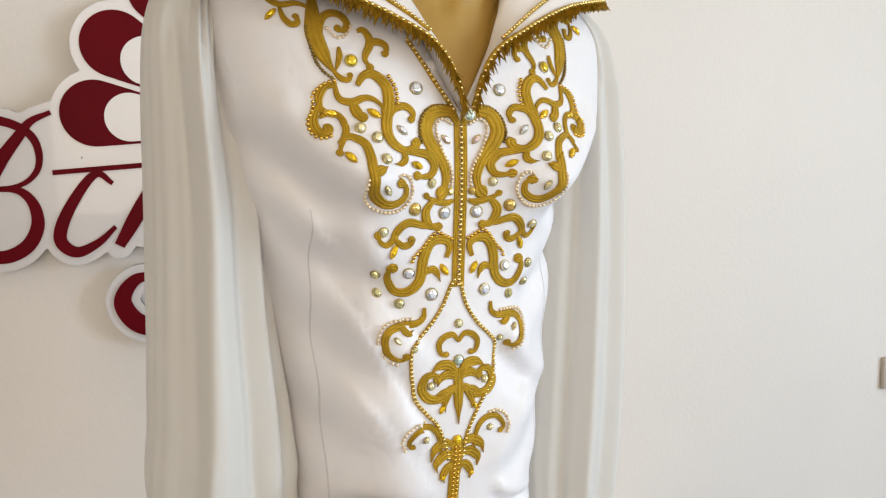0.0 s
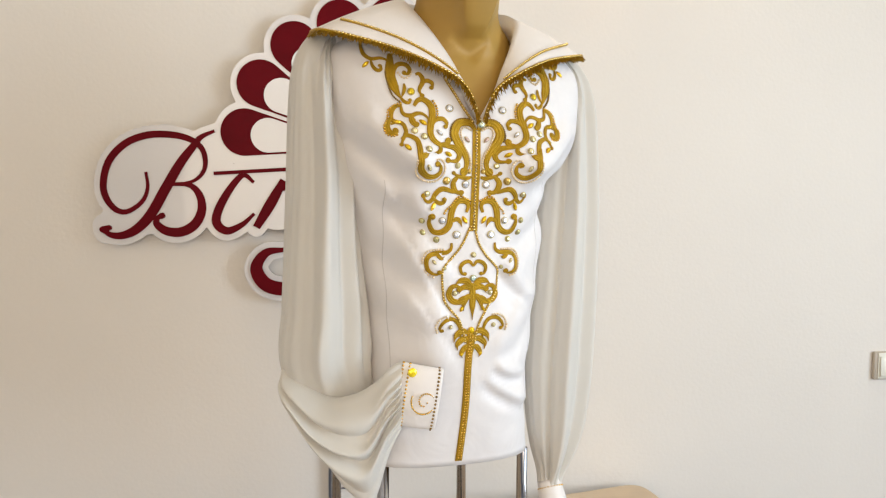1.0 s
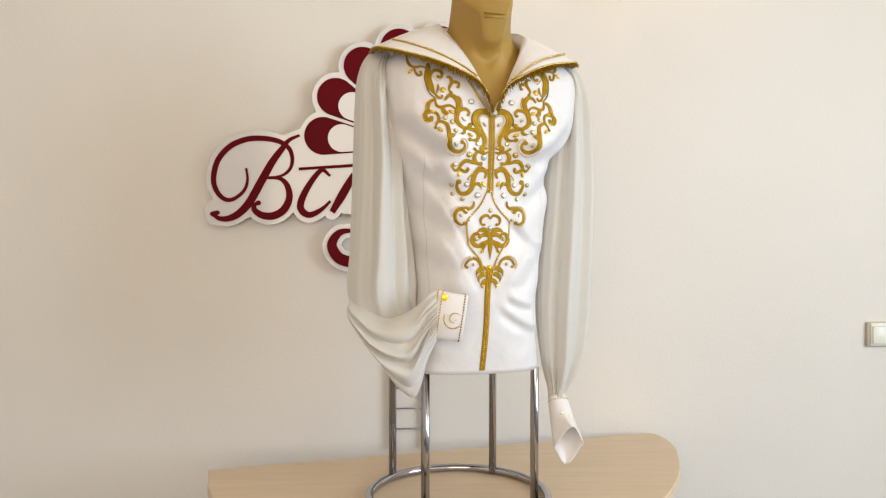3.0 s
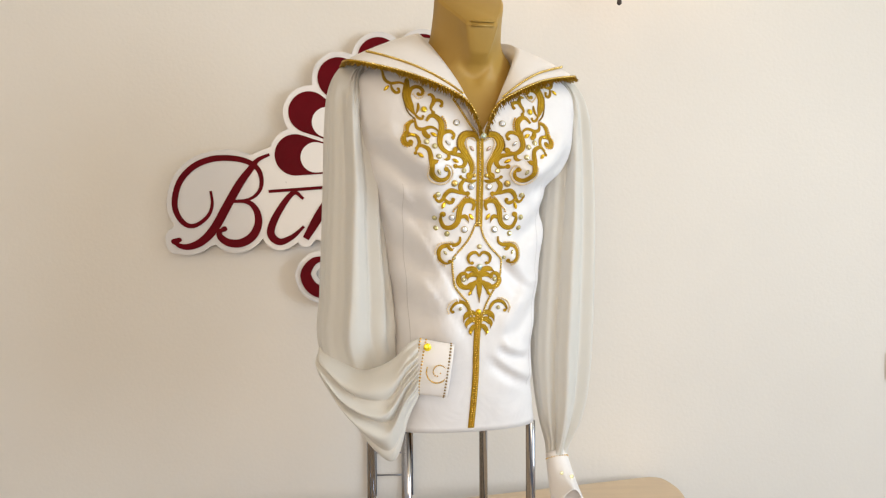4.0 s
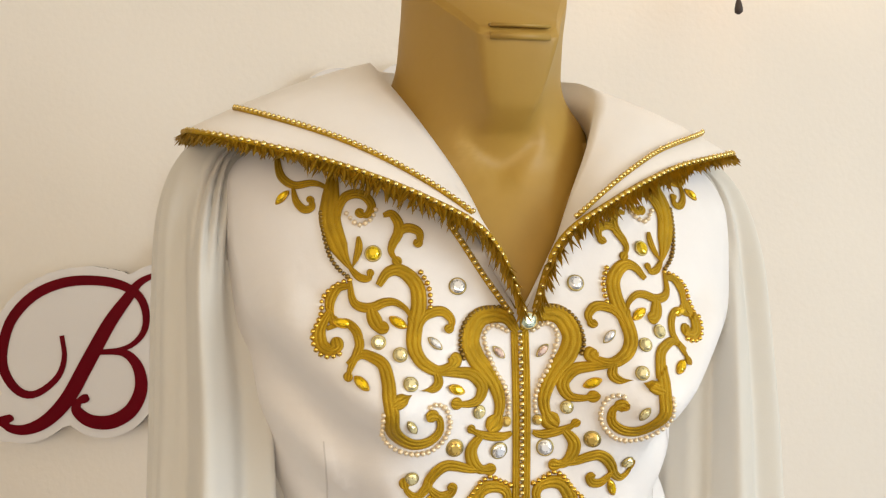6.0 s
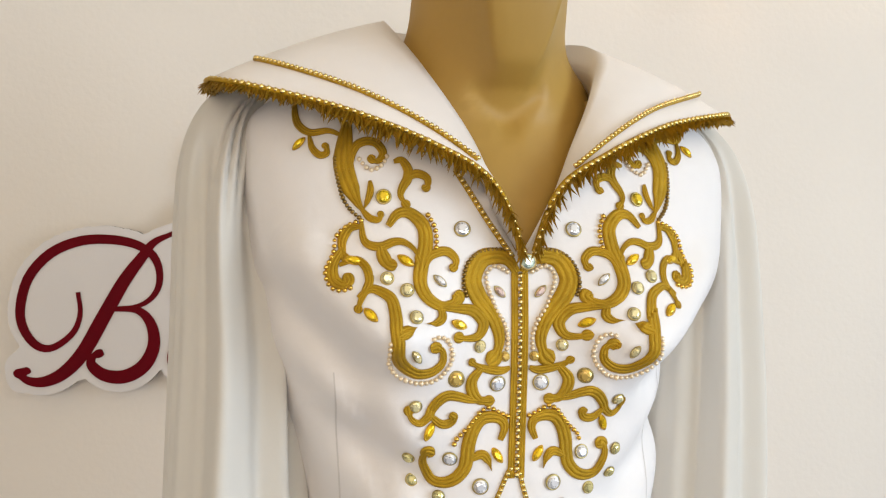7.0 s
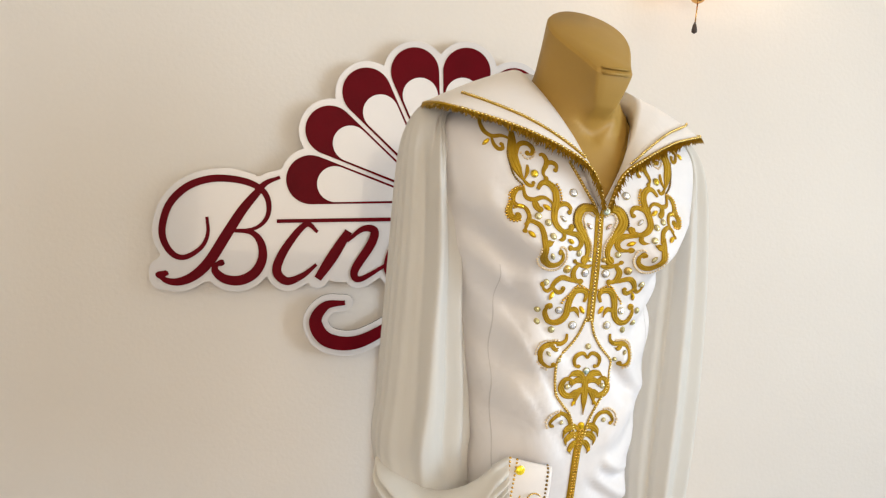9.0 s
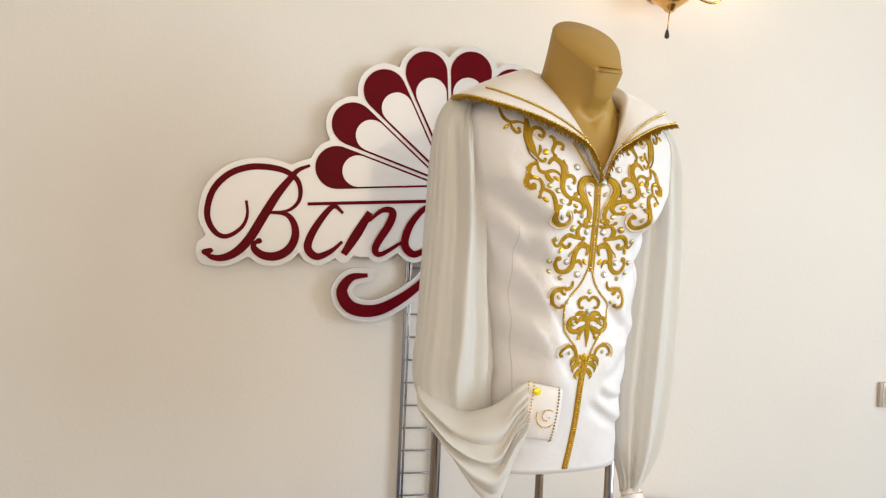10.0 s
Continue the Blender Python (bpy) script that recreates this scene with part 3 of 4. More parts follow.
for line in (((-5, 1432), (-8, 1427), (-15, 1411), (-23, 1398), (-35, 1384), (-46, 1373), (-49, 1364), (-48, 1351), (-46, 1337), (-43, 1321), (-32, 1306), (-21, 1293), (-13, 1272), (-9, 1257)),
             ((0, 1432), (2, 1427), (8, 1407), (20, 1389), (33, 1376), (41, 1366), (41, 1348), (34, 1327), (23, 1309), (13, 1290), (8, 1275), (5, 1258))):
    part("cord", strip(line, 3.6, 0.0012, False), THREAD, jacket)
    bead_row(line, 4.2, 1.9, PALE_GOLD, lift=1.6)
# front closing: braid and beads down to the hem
for x in (-3.6, 3.6):
    part("braid", strip(((x, 1572), (x, 1500), (x - 1, 1425)), 5.4, 0.0015, False, n=60), THREAD, jacket)
bead_row(((0.0, 1570), (0.0, 1500), (-1.0, 1424)), 4.6, 2.2, PALE_GOLD, lift=1.9)
part("braid", strip(((-1, 1275), (-3, 1215), (-2, 1150), (-4, 1062)), 12, 0.0022, False, n=80), THREAD, jacket, "gold braid down the front closing")
bead_row(((-3, 1270), (-5, 1215), (-4, 1150), (-6, 1064)), 4.4, 1.9, BEAD, lift=2.6)
bead_row(((1, 1270), (-1, 1215), (0, 1150), (-2, 1064)), 4.4, 1.9, BEAD, lift=2.6)
for line in both_sides(((-43, 1646), (-35, 1632), (-22, 1609), (-5, 1583))):
    part("cord", strip(line, 4.4, 0.0012, False), THREAD, jacket)
    bead_row(line, 4.4, 2.1, PALE_GOLD, lift=2.2)

gem(AURORA, 11, 2, 1580, lift=0.015)
gem(AURORA, 10, 0, 1355)
gem(PALE, 8, 0, 1390)
gem(AMBER, 10, -1, 1276)
gems(CLEAR, 11, -41, 1603)
gems(YELLOW, 10.5, -95, 1626)
gems(AMBER, 9.8, -117, 1581, -0.15, 1.3)
gems(AMBER, 9.8, -82, 1581, -0.6, 1.3)
gems(AMBER, 9.8, -107, 1545, -0.7, 1.3)
gems(AMBER, 9.8, -46, 1537, -0.35, 1.3)
gems(AMBER, 9.4, -153, 1667, 0.8, 1.3)
gems(PALE, 9.0, -95, 1569)
gems(PALE, 9.0, -82, 1561)
gems(PALE, 9.0, -77, 1543)
gems(PALE, 8.4, -30, 1521)
gems(CLEAR, 8.4, -59, 1567, -0.8, 1.3)
gems(PALE, 8.4, -77, 1517, -0.9, 1.25)
gems(ROSE, 8.4, -15, 1559, -0.8, 1.25)
gems(CLEAR, 11.0, -16, 1494)
gems(BRONZE, 11.0, -47, 1499)
gems(PALE, 9.0, -75, 1480)
gems(AMBER, 10.0, -65, 1462, 1.1, 1.35)
gems(CLEAR, 10.0, -49, 1441)
gems(OLIVE, 8.8, -77, 1441)
gems(OLIVE, 8.8, -74, 1423)
gems(OLIVE, 8.8, -56, 1413)
gems(CLEAR, 11.0, -27, 1420)
gems(AMBER, 9.4, -15, 1442, -1.0, 1.3)
gems(BRONZE, 7.0, -11, 1513)
gems(PALE, 7.0, -61, 1380, -0.9, 1.2)
gems(PALE, 7.5, -28, 1333)
gems(OLIVE, 6.0, -46, 1371)
gems(AMBER, 7.2, -17, 1309, 1.1, 1.2)
gems(PALE, 6.5, -35, 1283)
gems(AMBER, 6.0, -15, 1240)

# princess seams: strips greyed to paint the shade in the crease
for line in both_sides(((-129, 1500), (-121, 1380), (-113, 1265), (-108, 1130))):
    part("seam", strip(line, 1.2, 0.0003, False, lift=0.0002, n=60), SEAM, jacket)


# ---- collar ----
INNER = {1: ((0.002, -0.157, 1.583), (-0.017, -0.152, 1.626), (-0.034, -0.135, 1.672), (-0.063, -0.099, 1.729),
             (-0.084, -0.048, 1.774), (-0.069, 0.030, 1.788), (0.0, 0.054, 1.790)),
         -1: ((0.002, -0.157, 1.583), (0.023, -0.151, 1.622), (0.043, -0.137, 1.662), (0.069, -0.114, 1.711),
              (0.090, -0.066, 1.757), (0.072, 0.020, 1.782), (0.0, 0.054, 1.790))}
OUTER = {1: ((0.003, -0.163, 1.575), (-0.019, -0.163, 1.630), (-0.058, -0.158, 1.658), (-0.132, -0.134, 1.689),
             (-0.221, -0.072, 1.716), (-0.180, 0.070, 1.716), (0.0, 0.115, 1.640)),
         -1: ((0.003, -0.163, 1.575), (0.024, -0.163, 1.628), (0.062, -0.158, 1.655), (0.126, -0.132, 1.683),
              (0.210, -0.069, 1.703), (0.174, 0.070, 1.705), (0.0, 0.115, 1.640))}


def collar_at(u, v, side):
    """A place on the collar: u from the neck point to the back, v from the fold to the edge."""
    a, b = Vector(COLLAR_IN[side][u]), Vector(COLLAR_OUT[side][u])
    p = a.lerp(b, v)
    p.z += 0.004 * math.sin(math.pi * v) * min(u / 25, 1)
    p.y -= 0.003 * math.sin(math.pi * v) * min(u / 12, 1)
    return p


COLLAR_IN = {k: spline(v, 60) for k, v in INNER.items()}
COLLAR_OUT = {k: spline(v, 60) for k, v in OUTER.items()}
for side in (1, -1):
    bm = bmesh.new()
    grid = [[bm.verts.new(collar_at(u, v / 10, side)) for v in range(11)] for u in range(61)]
    for A, B in zip(grid, grid[1:]):
        for k in range(10):
            bm.faces.new((A[k], A[k + 1], B[k + 1], B[k]))
    # stand: the fold drops inside the neck
    inner = [bm.verts.new(collar_at(u, 0, side) + Vector((0.006 * side * min(u / 20, 1), 0.004, -0.03 * min(u / 20, 1) - 0.002))) for u in range(61)]
    for u in range(60):
        bm.faces.new((grid[u][0], grid[u + 1][0], inner[u + 1], inner[u]))
    ob = part("collar", bm, LINING, jacket, "wide pointed white sailor collar")
    ob.modifiers.new("cloth", "SOLIDIFY").thickness = 0.0022

    # edging: braid, beads and a short fringe
    last = 47
    edge = [collar_at(u, 1.0, side) for u in range(2, last)]
    bm = bmesh.new()
    tube(bm, [p + Vector((0, -0.002, 0.001)) for p in edge], 0.0022, 8)
    part("edging", bm, THREAD, jacket, "gold braid edging")
    places = even([collar_at(u, 0.985, side) + Vector((0, -0.004, 0.0005)) for u in range(2, last)], 0.0056)
    bead_mesh("bead_chain", places, 0.0023, PALE_GOLD, jacket)
    bm = bmesh.new()
    for p in map(Vector, even(edge, 0.0009)):
        drop = random.uniform(0.0055, 0.0140)
        if abs(p.x) > 0.14:
            drop *= 0.62
        lean = Vector((random.uniform(-0.007, 0.007), random.uniform(-0.008, 0.003), -drop))
        w = random.uniform(0.0014, 0.0028)
        base = Vector(p) + Vector((0, -0.002, -0.001))
        vs = [bm.verts.new(base + Vector(q)) for q in ((-w, 0, 0), (w, 0, 0), (0, -2 * w, 0))]
        tip = bm.verts.new(base + lean)
        for i in range(3):
            bm.faces.new((vs[i], vs[(i + 1) % 3], tip))
    bmesh.ops.recalc_face_normals(bm, faces=bm.faces)
    tagged(part("fringe", bm, FRINGE, jacket, "short gold thread fringe", smooth=False), kind="stuff")
    stripe = [collar_at(u, 0.765 if u > 16 else 0.765 * u / 16, side) + Vector((0, -0.002, 0.003)) for u in range(15, last - 7)]
    part("cord", tube(bmesh.new(), stripe, 0.0017, 8), THREAD, jacket)
    bead_mesh("bead_chain", even([p + Vector((0, -0.001, 0.001)) for p in stripe], 0.0040), 0.0019, PALE_GOLD, jacket)


# ---- sleeves ----
def bump_at(a, centre, left, right):
    """A rounded ridge across an angle, with flanks of its own on each side."""
    d = a - centre
    return math.exp(-(d / (left if d < 0 else right)) ** 2)


def sleeve_mesh(path, radii, shape, n=110, sides=200, upright=False):
    """A chiffon tube along a path, its radii (across, fore and aft) given place by place; shape(s, a) tells how far
    the cloth stands out or falls in, in metres."""
    line = spline(path, n)
    rad = spline(radii, n)
    bm = bmesh.new()
    rings = []
    for i, p in enumerate(line):
        s = i / n
        t = Vector(line[min(i + 1, n)] - line[max(i - 1, 0)]).normalized()
        if upright:
            t = Vector((t.x, t.y, 0)).normalized()
        w = Vector((0, -1, 0))
        u = t.cross(w).normalized()
        w = u.cross(t).normalized()
        ring = []
        for k in range(sides):
            a = 2 * math.pi * k / sides
            c, q = math.cos(a), math.sin(a)
            out = shape(s, a)
            room = 0.75 * min(rad[i])
            out = max(-room, out)
            ring.append(Vector(p) + u * (rad[i][0] * c + (0.25 if upright else 1) * out * c) + w * (rad[i][1] * q + out * q))
        rings.append(ring)
    loft(bm, rings, (False, False))
    return bm


def gathers(s, a, first, last, top):
    """Small pleats where the sleeve's head is drawn into the armhole, fading down the arm."""
    if not first < a < last:
        return 0.0
    edge = min((a - first) / 0.25, (last - a) / 0.25, 1.0)
    lean = a + 1.1 * s + 0.10 * math.sin(7 * a)
    return edge * top * (abs(math.sin(11 * lean)) ** 0.8 - 0.6) * math.exp(-(max(0.0, s - 0.24) / 0.11) ** 2) * min(s / 0.12, 1)


def drape(s, a):
    """Folds of the bent sleeve: one broad bright fold from the gathers, finer ones towards the body."""
    deg = math.degrees(a)
    grow = min(max((s - 0.16) / 0.22, 0.0), 1.0)
    low = min(max((s - 0.82) / 0.16, 0.0), 1.0)
    grow *= 1 - 0.85 * low * low * (3 - 2 * low)
    crest = 104 - 30 * s
    out = 0.0190 * grow * bump_at(deg, crest, 8, 15)
    out -= 0.0050 * grow * bump_at(deg, crest - 22, 16, 9)
    out -= 0.0075 * grow * bump_at(deg, crest + 31, 9, 7)
    out += 0.0100 * grow * bump_at(deg, crest + 47, 7, 9)
    out -= 0.0060 * grow * bump_at(deg, crest + 64, 6, 6)
    out += 0.0070 * grow * bump_at(deg, crest + 78, 7, 9)
    out += 0.0022 * grow * math.sin(3 * a + 4 * s + 1) + 0.0007 * grow * math.sin(23 * a + 5 * s + math.sin(4 * a))
    out -= 0.0080 * bump_at(s, 0.30, 0.07, 0.12) * bump_at(deg, 64, 14, 10)
    return out + gathers(s, a, 1.40, 2.95, 0.0100)


DRAPE = ((-0.188, -0.006, 1.722), (-0.204, -0.008, 1.702), (-0.212, -0.010, 1.664), (-0.213, -0.012, 1.60), (-0.207, -0.013, 1.50),
         (-0.206, -0.015, 1.40), (-0.203, -0.018, 1.30), (-0.200, -0.018, 1.22), (-0.172, -0.020, 1.14))
DRAPE_RADII = ((0.010, 0.014), (0.027, 0.028), (0.036, 0.043), (0.040, 0.055), (0.050, 0.060), (0.056, 0.063), (0.065, 0.065), (0.071, 0.060), (0.054, 0.040))
sleeve = part("sleeve", sleeve_mesh(DRAPE, DRAPE_RADII, drape), CHIFFON, jacket, "sheer white chiffon sleeve folded across the waist")


def pleats(s, a):
    """Folds of the bent forearm, fanning out from the gathers at the cuff."""
    v = -math.cos(a)
    face = max(0.0, math.sin(a))
    rise = min(max((s - 0.03) / 0.27, 0.0), 1.0)
    out = 0.024 * rise * (1 - 0.45 * s) * (abs(math.sin(4.3 * v + 0.9 + 1.1 * math.sin(2.2 * v) + 0.5 * s)) - 0.55) * face
    out += 0.0045 * rise * math.sin(13 * v + 3 * s + 1.5 * math.sin(5 * v)) * face
    out += 0.0110 * (abs(math.sin(15 * v + 1.6 * math.sin(4 * v))) - 0.45) * math.exp(-((s - 0.93) / 0.13) ** 2) * face
    return out


# stations of the folded forearm: across, depth, top, bottom, half thickness
FOREARM = ((-0.257, -0.024, 1.212, 1.198, 0.016), (-0.242, -0.050, 1.194, 1.148, 0.036), (-0.207, -0.080, 1.174, 1.086, 0.044), (-0.174, -0.104, 1.182, 1.034, 0.042),
           (-0.146, -0.120, 1.200, 1.022, 0.032), (-0.124, -0.130, 1.224, 1.095, 0.021), (-0.107, -0.134, 1.2345, 1.1335, 0.0140))
bm = sleeve_mesh([(x, y, (hi + lo) / 2) for x, y, hi, lo, _ in FOREARM], [((hi - lo) / 2, thick) for _, _, hi, lo, thick in FOREARM],
                 pleats, n=120, sides=320, upright=True)
part("forearm", bm, CHIFFON, sleeve, "gathered chiffon hanging below the cuff")


def hang(s, a):
    """Folds of the straight sleeve, longest down its middle."""
    deg = math.degrees(a)
    grow = min(max((s - 0.10) / 0.15, 0.0), 1.0) * min((1.0 - s) / 0.12, 1.0)
    out = -0.0110 * grow * bump_at(deg, 62 - 8 * s, 9, 8) + 0.0120 * grow * bump_at(deg, 82, 9, 14)
    out -= 0.0075 * grow * bump_at(deg, 110 + 8 * s, 9, 7)
    out += 0.0085 * grow * bump_at(deg, 128 + 10 * s, 7, 12)
    out -= 0.0045 * grow * bump_at(deg, 152, 8, 8)
    out += 0.0026 * grow * math.sin(3 * a - 4 * s + 2) + 0.0006 * grow * math.sin(21 * a - 4 * s + math.sin(3 * a))
    low = math.exp(-((s - 0.90) / 0.10) ** 2)
    out += 0.0050 * low * (abs(math.sin(6.5 * a)) - 0.5)
    return out + gathers(1.35 * s, a, 0.3, 1.8, 0.0120)


RIGHT_PATH = ((0.190, -0.006, 1.712), (0.207, -0.006, 1.692), (0.215, -0.008, 1.657), (0.217, -0.008, 1.59), (0.212, -0.012, 1.47), (0.206, -0.015, 1.37),
              (0.200, -0.018, 1.28), (0.196, -0.020, 1.18), (0.195, -0.022, 1.10), (0.192, -0.025, 1.05), (0.187, -0.030, 1.005), (0.182, -0.035, 0.978))
RIGHT_RADII = ((0.010, 0.014), (0.027, 0.028), (0.036, 0.043), (0.039, 0.054), (0.048, 0.062), (0.053, 0.065), (0.056, 0.066), (0.057, 0.060), (0.050, 0.050),
               (0.039, 0.040), (0.022, 0.024), (0.018, 0.020))
part("sleeve", sleeve_mesh(RIGHT_PATH, RIGHT_RADII, hang), CHIFFON, jacket, "sheer white chiffon sleeve hanging straight")


def cuff(path, radii, mat, label, slant=0.0):
    line, rad = spline(path, 20), spline(radii, 20)
    bm = bmesh.new()
    rings = []
    for i, p in enumerate(line):
        t = Vector(line[min(i + 1, 20)] - line[max(i - 1, 0)]).normalized()
        u = t.cross(Vector((0, -1, 0))).normalized()
        w = u.cross(t).normalized()
        ring = []
        for k in range(48):
            a = 2 * math.pi * k / 48
            c, s, far = math.cos(a), math.sin(a), (i / 20) ** 2
            flat_fold = 1 if not slant else (abs(c) + abs(s)) ** (-1.1 * far)
            ring.append(Vector(p) + flat_fold * (u * rad[i][0] * c + w * rad[i][1] * s) + Vector((0, 0, slant * far * s)))
        rings.append(ring)
    loft(bm, rings, (False, False))
    bmesh.ops.recalc_face_normals(bm, faces=bm.faces)
    ob = part("cuff", bm, mat, jacket, label)
    ob.modifiers.new("cloth", "SOLIDIFY").thickness = 0.0015
    return rings


CUFF_L = ((-0.112, -0.128, 1.1850), (-0.082, -0.140, 1.1805), (-0.053, -0.146, 1.1760))
rings = cuff(CUFF_L, ((0.048, 0.012), (0.047, 0.0125), (0.046, 0.013)), LINING, "pale satin cuff edged with small gold beads")
for row in (1, 4, 18):
    bead_mesh("bead_chain", even(rings[row] + rings[row][:1], 0.0056), 0.0020, DULL if row == 18 else BEAD, jacket)
spiral = [Vector((-0.077 + (0.003 + 0.0019 * a) * math.cos(a), -0.1555, 1.176 - (0.003 + 0.0019 * a) * math.sin(a))) for a in (9.6 * math.sqrt(k / 44) + 0.4 for k in range(44))]
bead_mesh("bead_chain", spiral, 0.0015, BEAD, jacket)
rings = cuff(((0.182, -0.035, 0.988), (0.185, -0.060, 0.940), (0.189, -0.092, 0.893)), ((0.020, 0.018), (0.027, 0.020), (0.034, 0.026)), LINING,
             "pale satin cuff with an open pointed end", 0.032)
bead_mesh("bead_chain", [rings[2][k] + Vector((0, -0.001, 0)) for k in range(0, 48, 2)], 0.0014, BEAD, jacket)


def button(x, y, z, size, material):
    bm = bmesh.new()
    bmesh.ops.create_icosphere(bm, subdivisions=2, radius=size / 2, matrix=Matrix.Translation((x, y, z)) @ Matrix.Diagonal((1, 0.5, 1, 1)))
    part("button", bm, material, jacket, smooth=False)


button(-0.094, -0.147, 1.219, 0.014, YELLOW)
button(0.196, -0.083, 0.953, 0.008, PALE)
button(0.177, -0.080, 0.960, 0.007, PALE)
button(0.188, -0.096, 0.938, 0.007, AMBER)


# ---- chrome stool under the torso ----
SX, SY, TABLE = -0.060, -0.570, 0.75
stool = thing("stool", "round chrome tube stool carrying the mannequin, standing on the table", "stool", pose(SX, SY, TABLE))
bm = bmesh.new()
tube(bm, [(0.198 * math.cos(a), 0.198 * math.sin(a), 0.0095) for a in (2 * math.pi * k / 72 for k in range(72))], 0.0095, 12, True)
part("ring", bm, CHROME, stool)
for deg, reach in ((61, 0.192), (138, 0.202), (235, 0.131), (343, 0.170)):
    a = radians(deg)
    c, s = math.cos(a), math.sin(a)
    leg = part("leg", tube(bmesh.new(), [(reach * c, reach * s, 0.004), (reach * c, reach * s, 0.302), ((reach - 0.04) * c, (reach - 0.04) * s, 0.306)], 0.0092, 16), CHROME, stool)
    bm = bmesh.new()
    tube(bm, [(reach * c, reach * s, 0.012), (0.194 * c, 0.194 * s, 0.012)], 0.007, 10)
    part("clamp", bm, RUBBER, leg, "dark bolt")
bm = bmesh.new()
loft(bm, [[(r * math.cos(a), r * math.sin(a), z) for a in (2 * math.pi * k / 48 for k in range(48))] for r, z in ((0.10, 0.318), (0.118, 0.32), (0.12, 0.326), (0.118, 0.333), (0.09, 0.334))])
part("seat", bm, RUBBER, stool)


# ---- table ----
table = thing("table", "pale birch wooden table with a rounded front, by the wall", "table")
OUTLINE = ((-0.672, -0.338), (-0.06, -0.182), (0.44, -0.054), (0.525, -0.036), (0.556, -0.075), (0.556, -0.20), (0.49, -0.42), (0.36, -0.64),
           (0.14, -0.86), (-0.14, -0.93), (-0.40, -0.85), (-0.572, -0.62), (-0.645, -0.455))
outline = [Vector((p[0], p[1], 0)) for p in spline(OUTLINE[2:], 90)] + [Vector((-0.672, -0.338, 0)), Vector((-0.06, -0.182, 0))]
bm = bmesh.new()
centre = sum(outline, Vector()) / len(outline)
rings = []
for grow, z in ((-0.003, TABLE - 0.028), (0.0, TABLE - 0.025), (0.0, TABLE - 0.003), (-0.003, TABLE)):
    rings.append([p + (p - centre).normalized() * grow + Vector((0, 0, z)) for p in outline])
loft(bm, rings)
bmesh.ops.recalc_face_normals(bm, faces=bm.faces)
part("tabletop", bm, BIRCH, table, smooth=False)
for x, y in ((-0.55, -0.42), (0.42, -0.15), (-0.32, -0.76), (0.20, -0.70)):
    part("leg", tube(bmesh.new(), [(x, y, 0), (x, y, TABLE - 0.028)], 0.02, 12), CHROME, table)


# ---- wall sign ----
SIGN = Matrix.Translation((-0.1235, -0.032, 1.572)) @ Matrix.Rotation(radians(-4.2), 4, "Y")
sign = thing("wall_sign", "white acrylic sign with a crimson fan and flourishes, on the wall", "sign", SIGN)
FAN = (0.004, 0.007)
PETALS = [radians(180 - 11.25 - 22.5 * i) for i in range(8)]


def flat(points, y0, y1):
    """A plate from an outline across and up, between two depths."""
    bm = bmesh.new()
    a = [bm.verts.new((x, y0, z)) for x, z in points]
    b = [bm.verts.new((x, y1, z)) for x, z in points]
    bm.faces.new(a)
    bm.faces.new(b[::-1])
    for i in range(len(a)):
        j = (i + 1) % len(a)
        bm.faces.new((a[i], b[i], b[j], a[j]))
    bmesh.ops.recalc_face_normals(bm, faces=bm.faces)
    return bm


def petal(angle, reach, gap, start):
    """A wedge with a round tip, pointing away from the fan's foot."""
    k = math.sin(radians(11.25))
    rc = (reach + gap) / (1 + k)
    r = rc * k - gap
    pts = []
    for i in range(25):
        a = -math.pi / 2 - 0.19 + (math.pi + 0.38) * i / 24
        pts.append((rc + r * math.cos(a), r * math.sin(a)))
    w = max(start * k - gap, 0.0008)
    pts = [(start, -w)] + pts + [(start, w)]
    c, s = math.cos(angle), math.sin(angle)
    return [(FAN[0] + x * c - y * s, FAN[1] + x * s + y * c) for x, y in pts]


def brush(points, width, thin=0.35, blob=0.0, n=60):
    """The outline of a pen stroke that swells in the middle."""
    line = spline([(x / 1000, z / 1000) for x, z in points], n)
    left, right = [], []
    for i, p in enumerate(line):
        d = line[min(i + 1, n)] - line[max(i - 1, 0)]
        d = d / np.linalg.norm(d)
        s = i / n
        w = width / 2000 * (thin + (1 - thin) * math.sin(math.pi * min(max(s, 0.02), 0.98)) ** 1.2)
        w = max(w, blob / 2000 * math.sqrt(max(0, 1 - ((s - 0.96) / 0.05) ** 2)))
        side = np.array((-d[1], d[0]))
        left.append(tuple(p + side * w))
        right.append(tuple(p - side * w))
    return line, left + right[::-1]


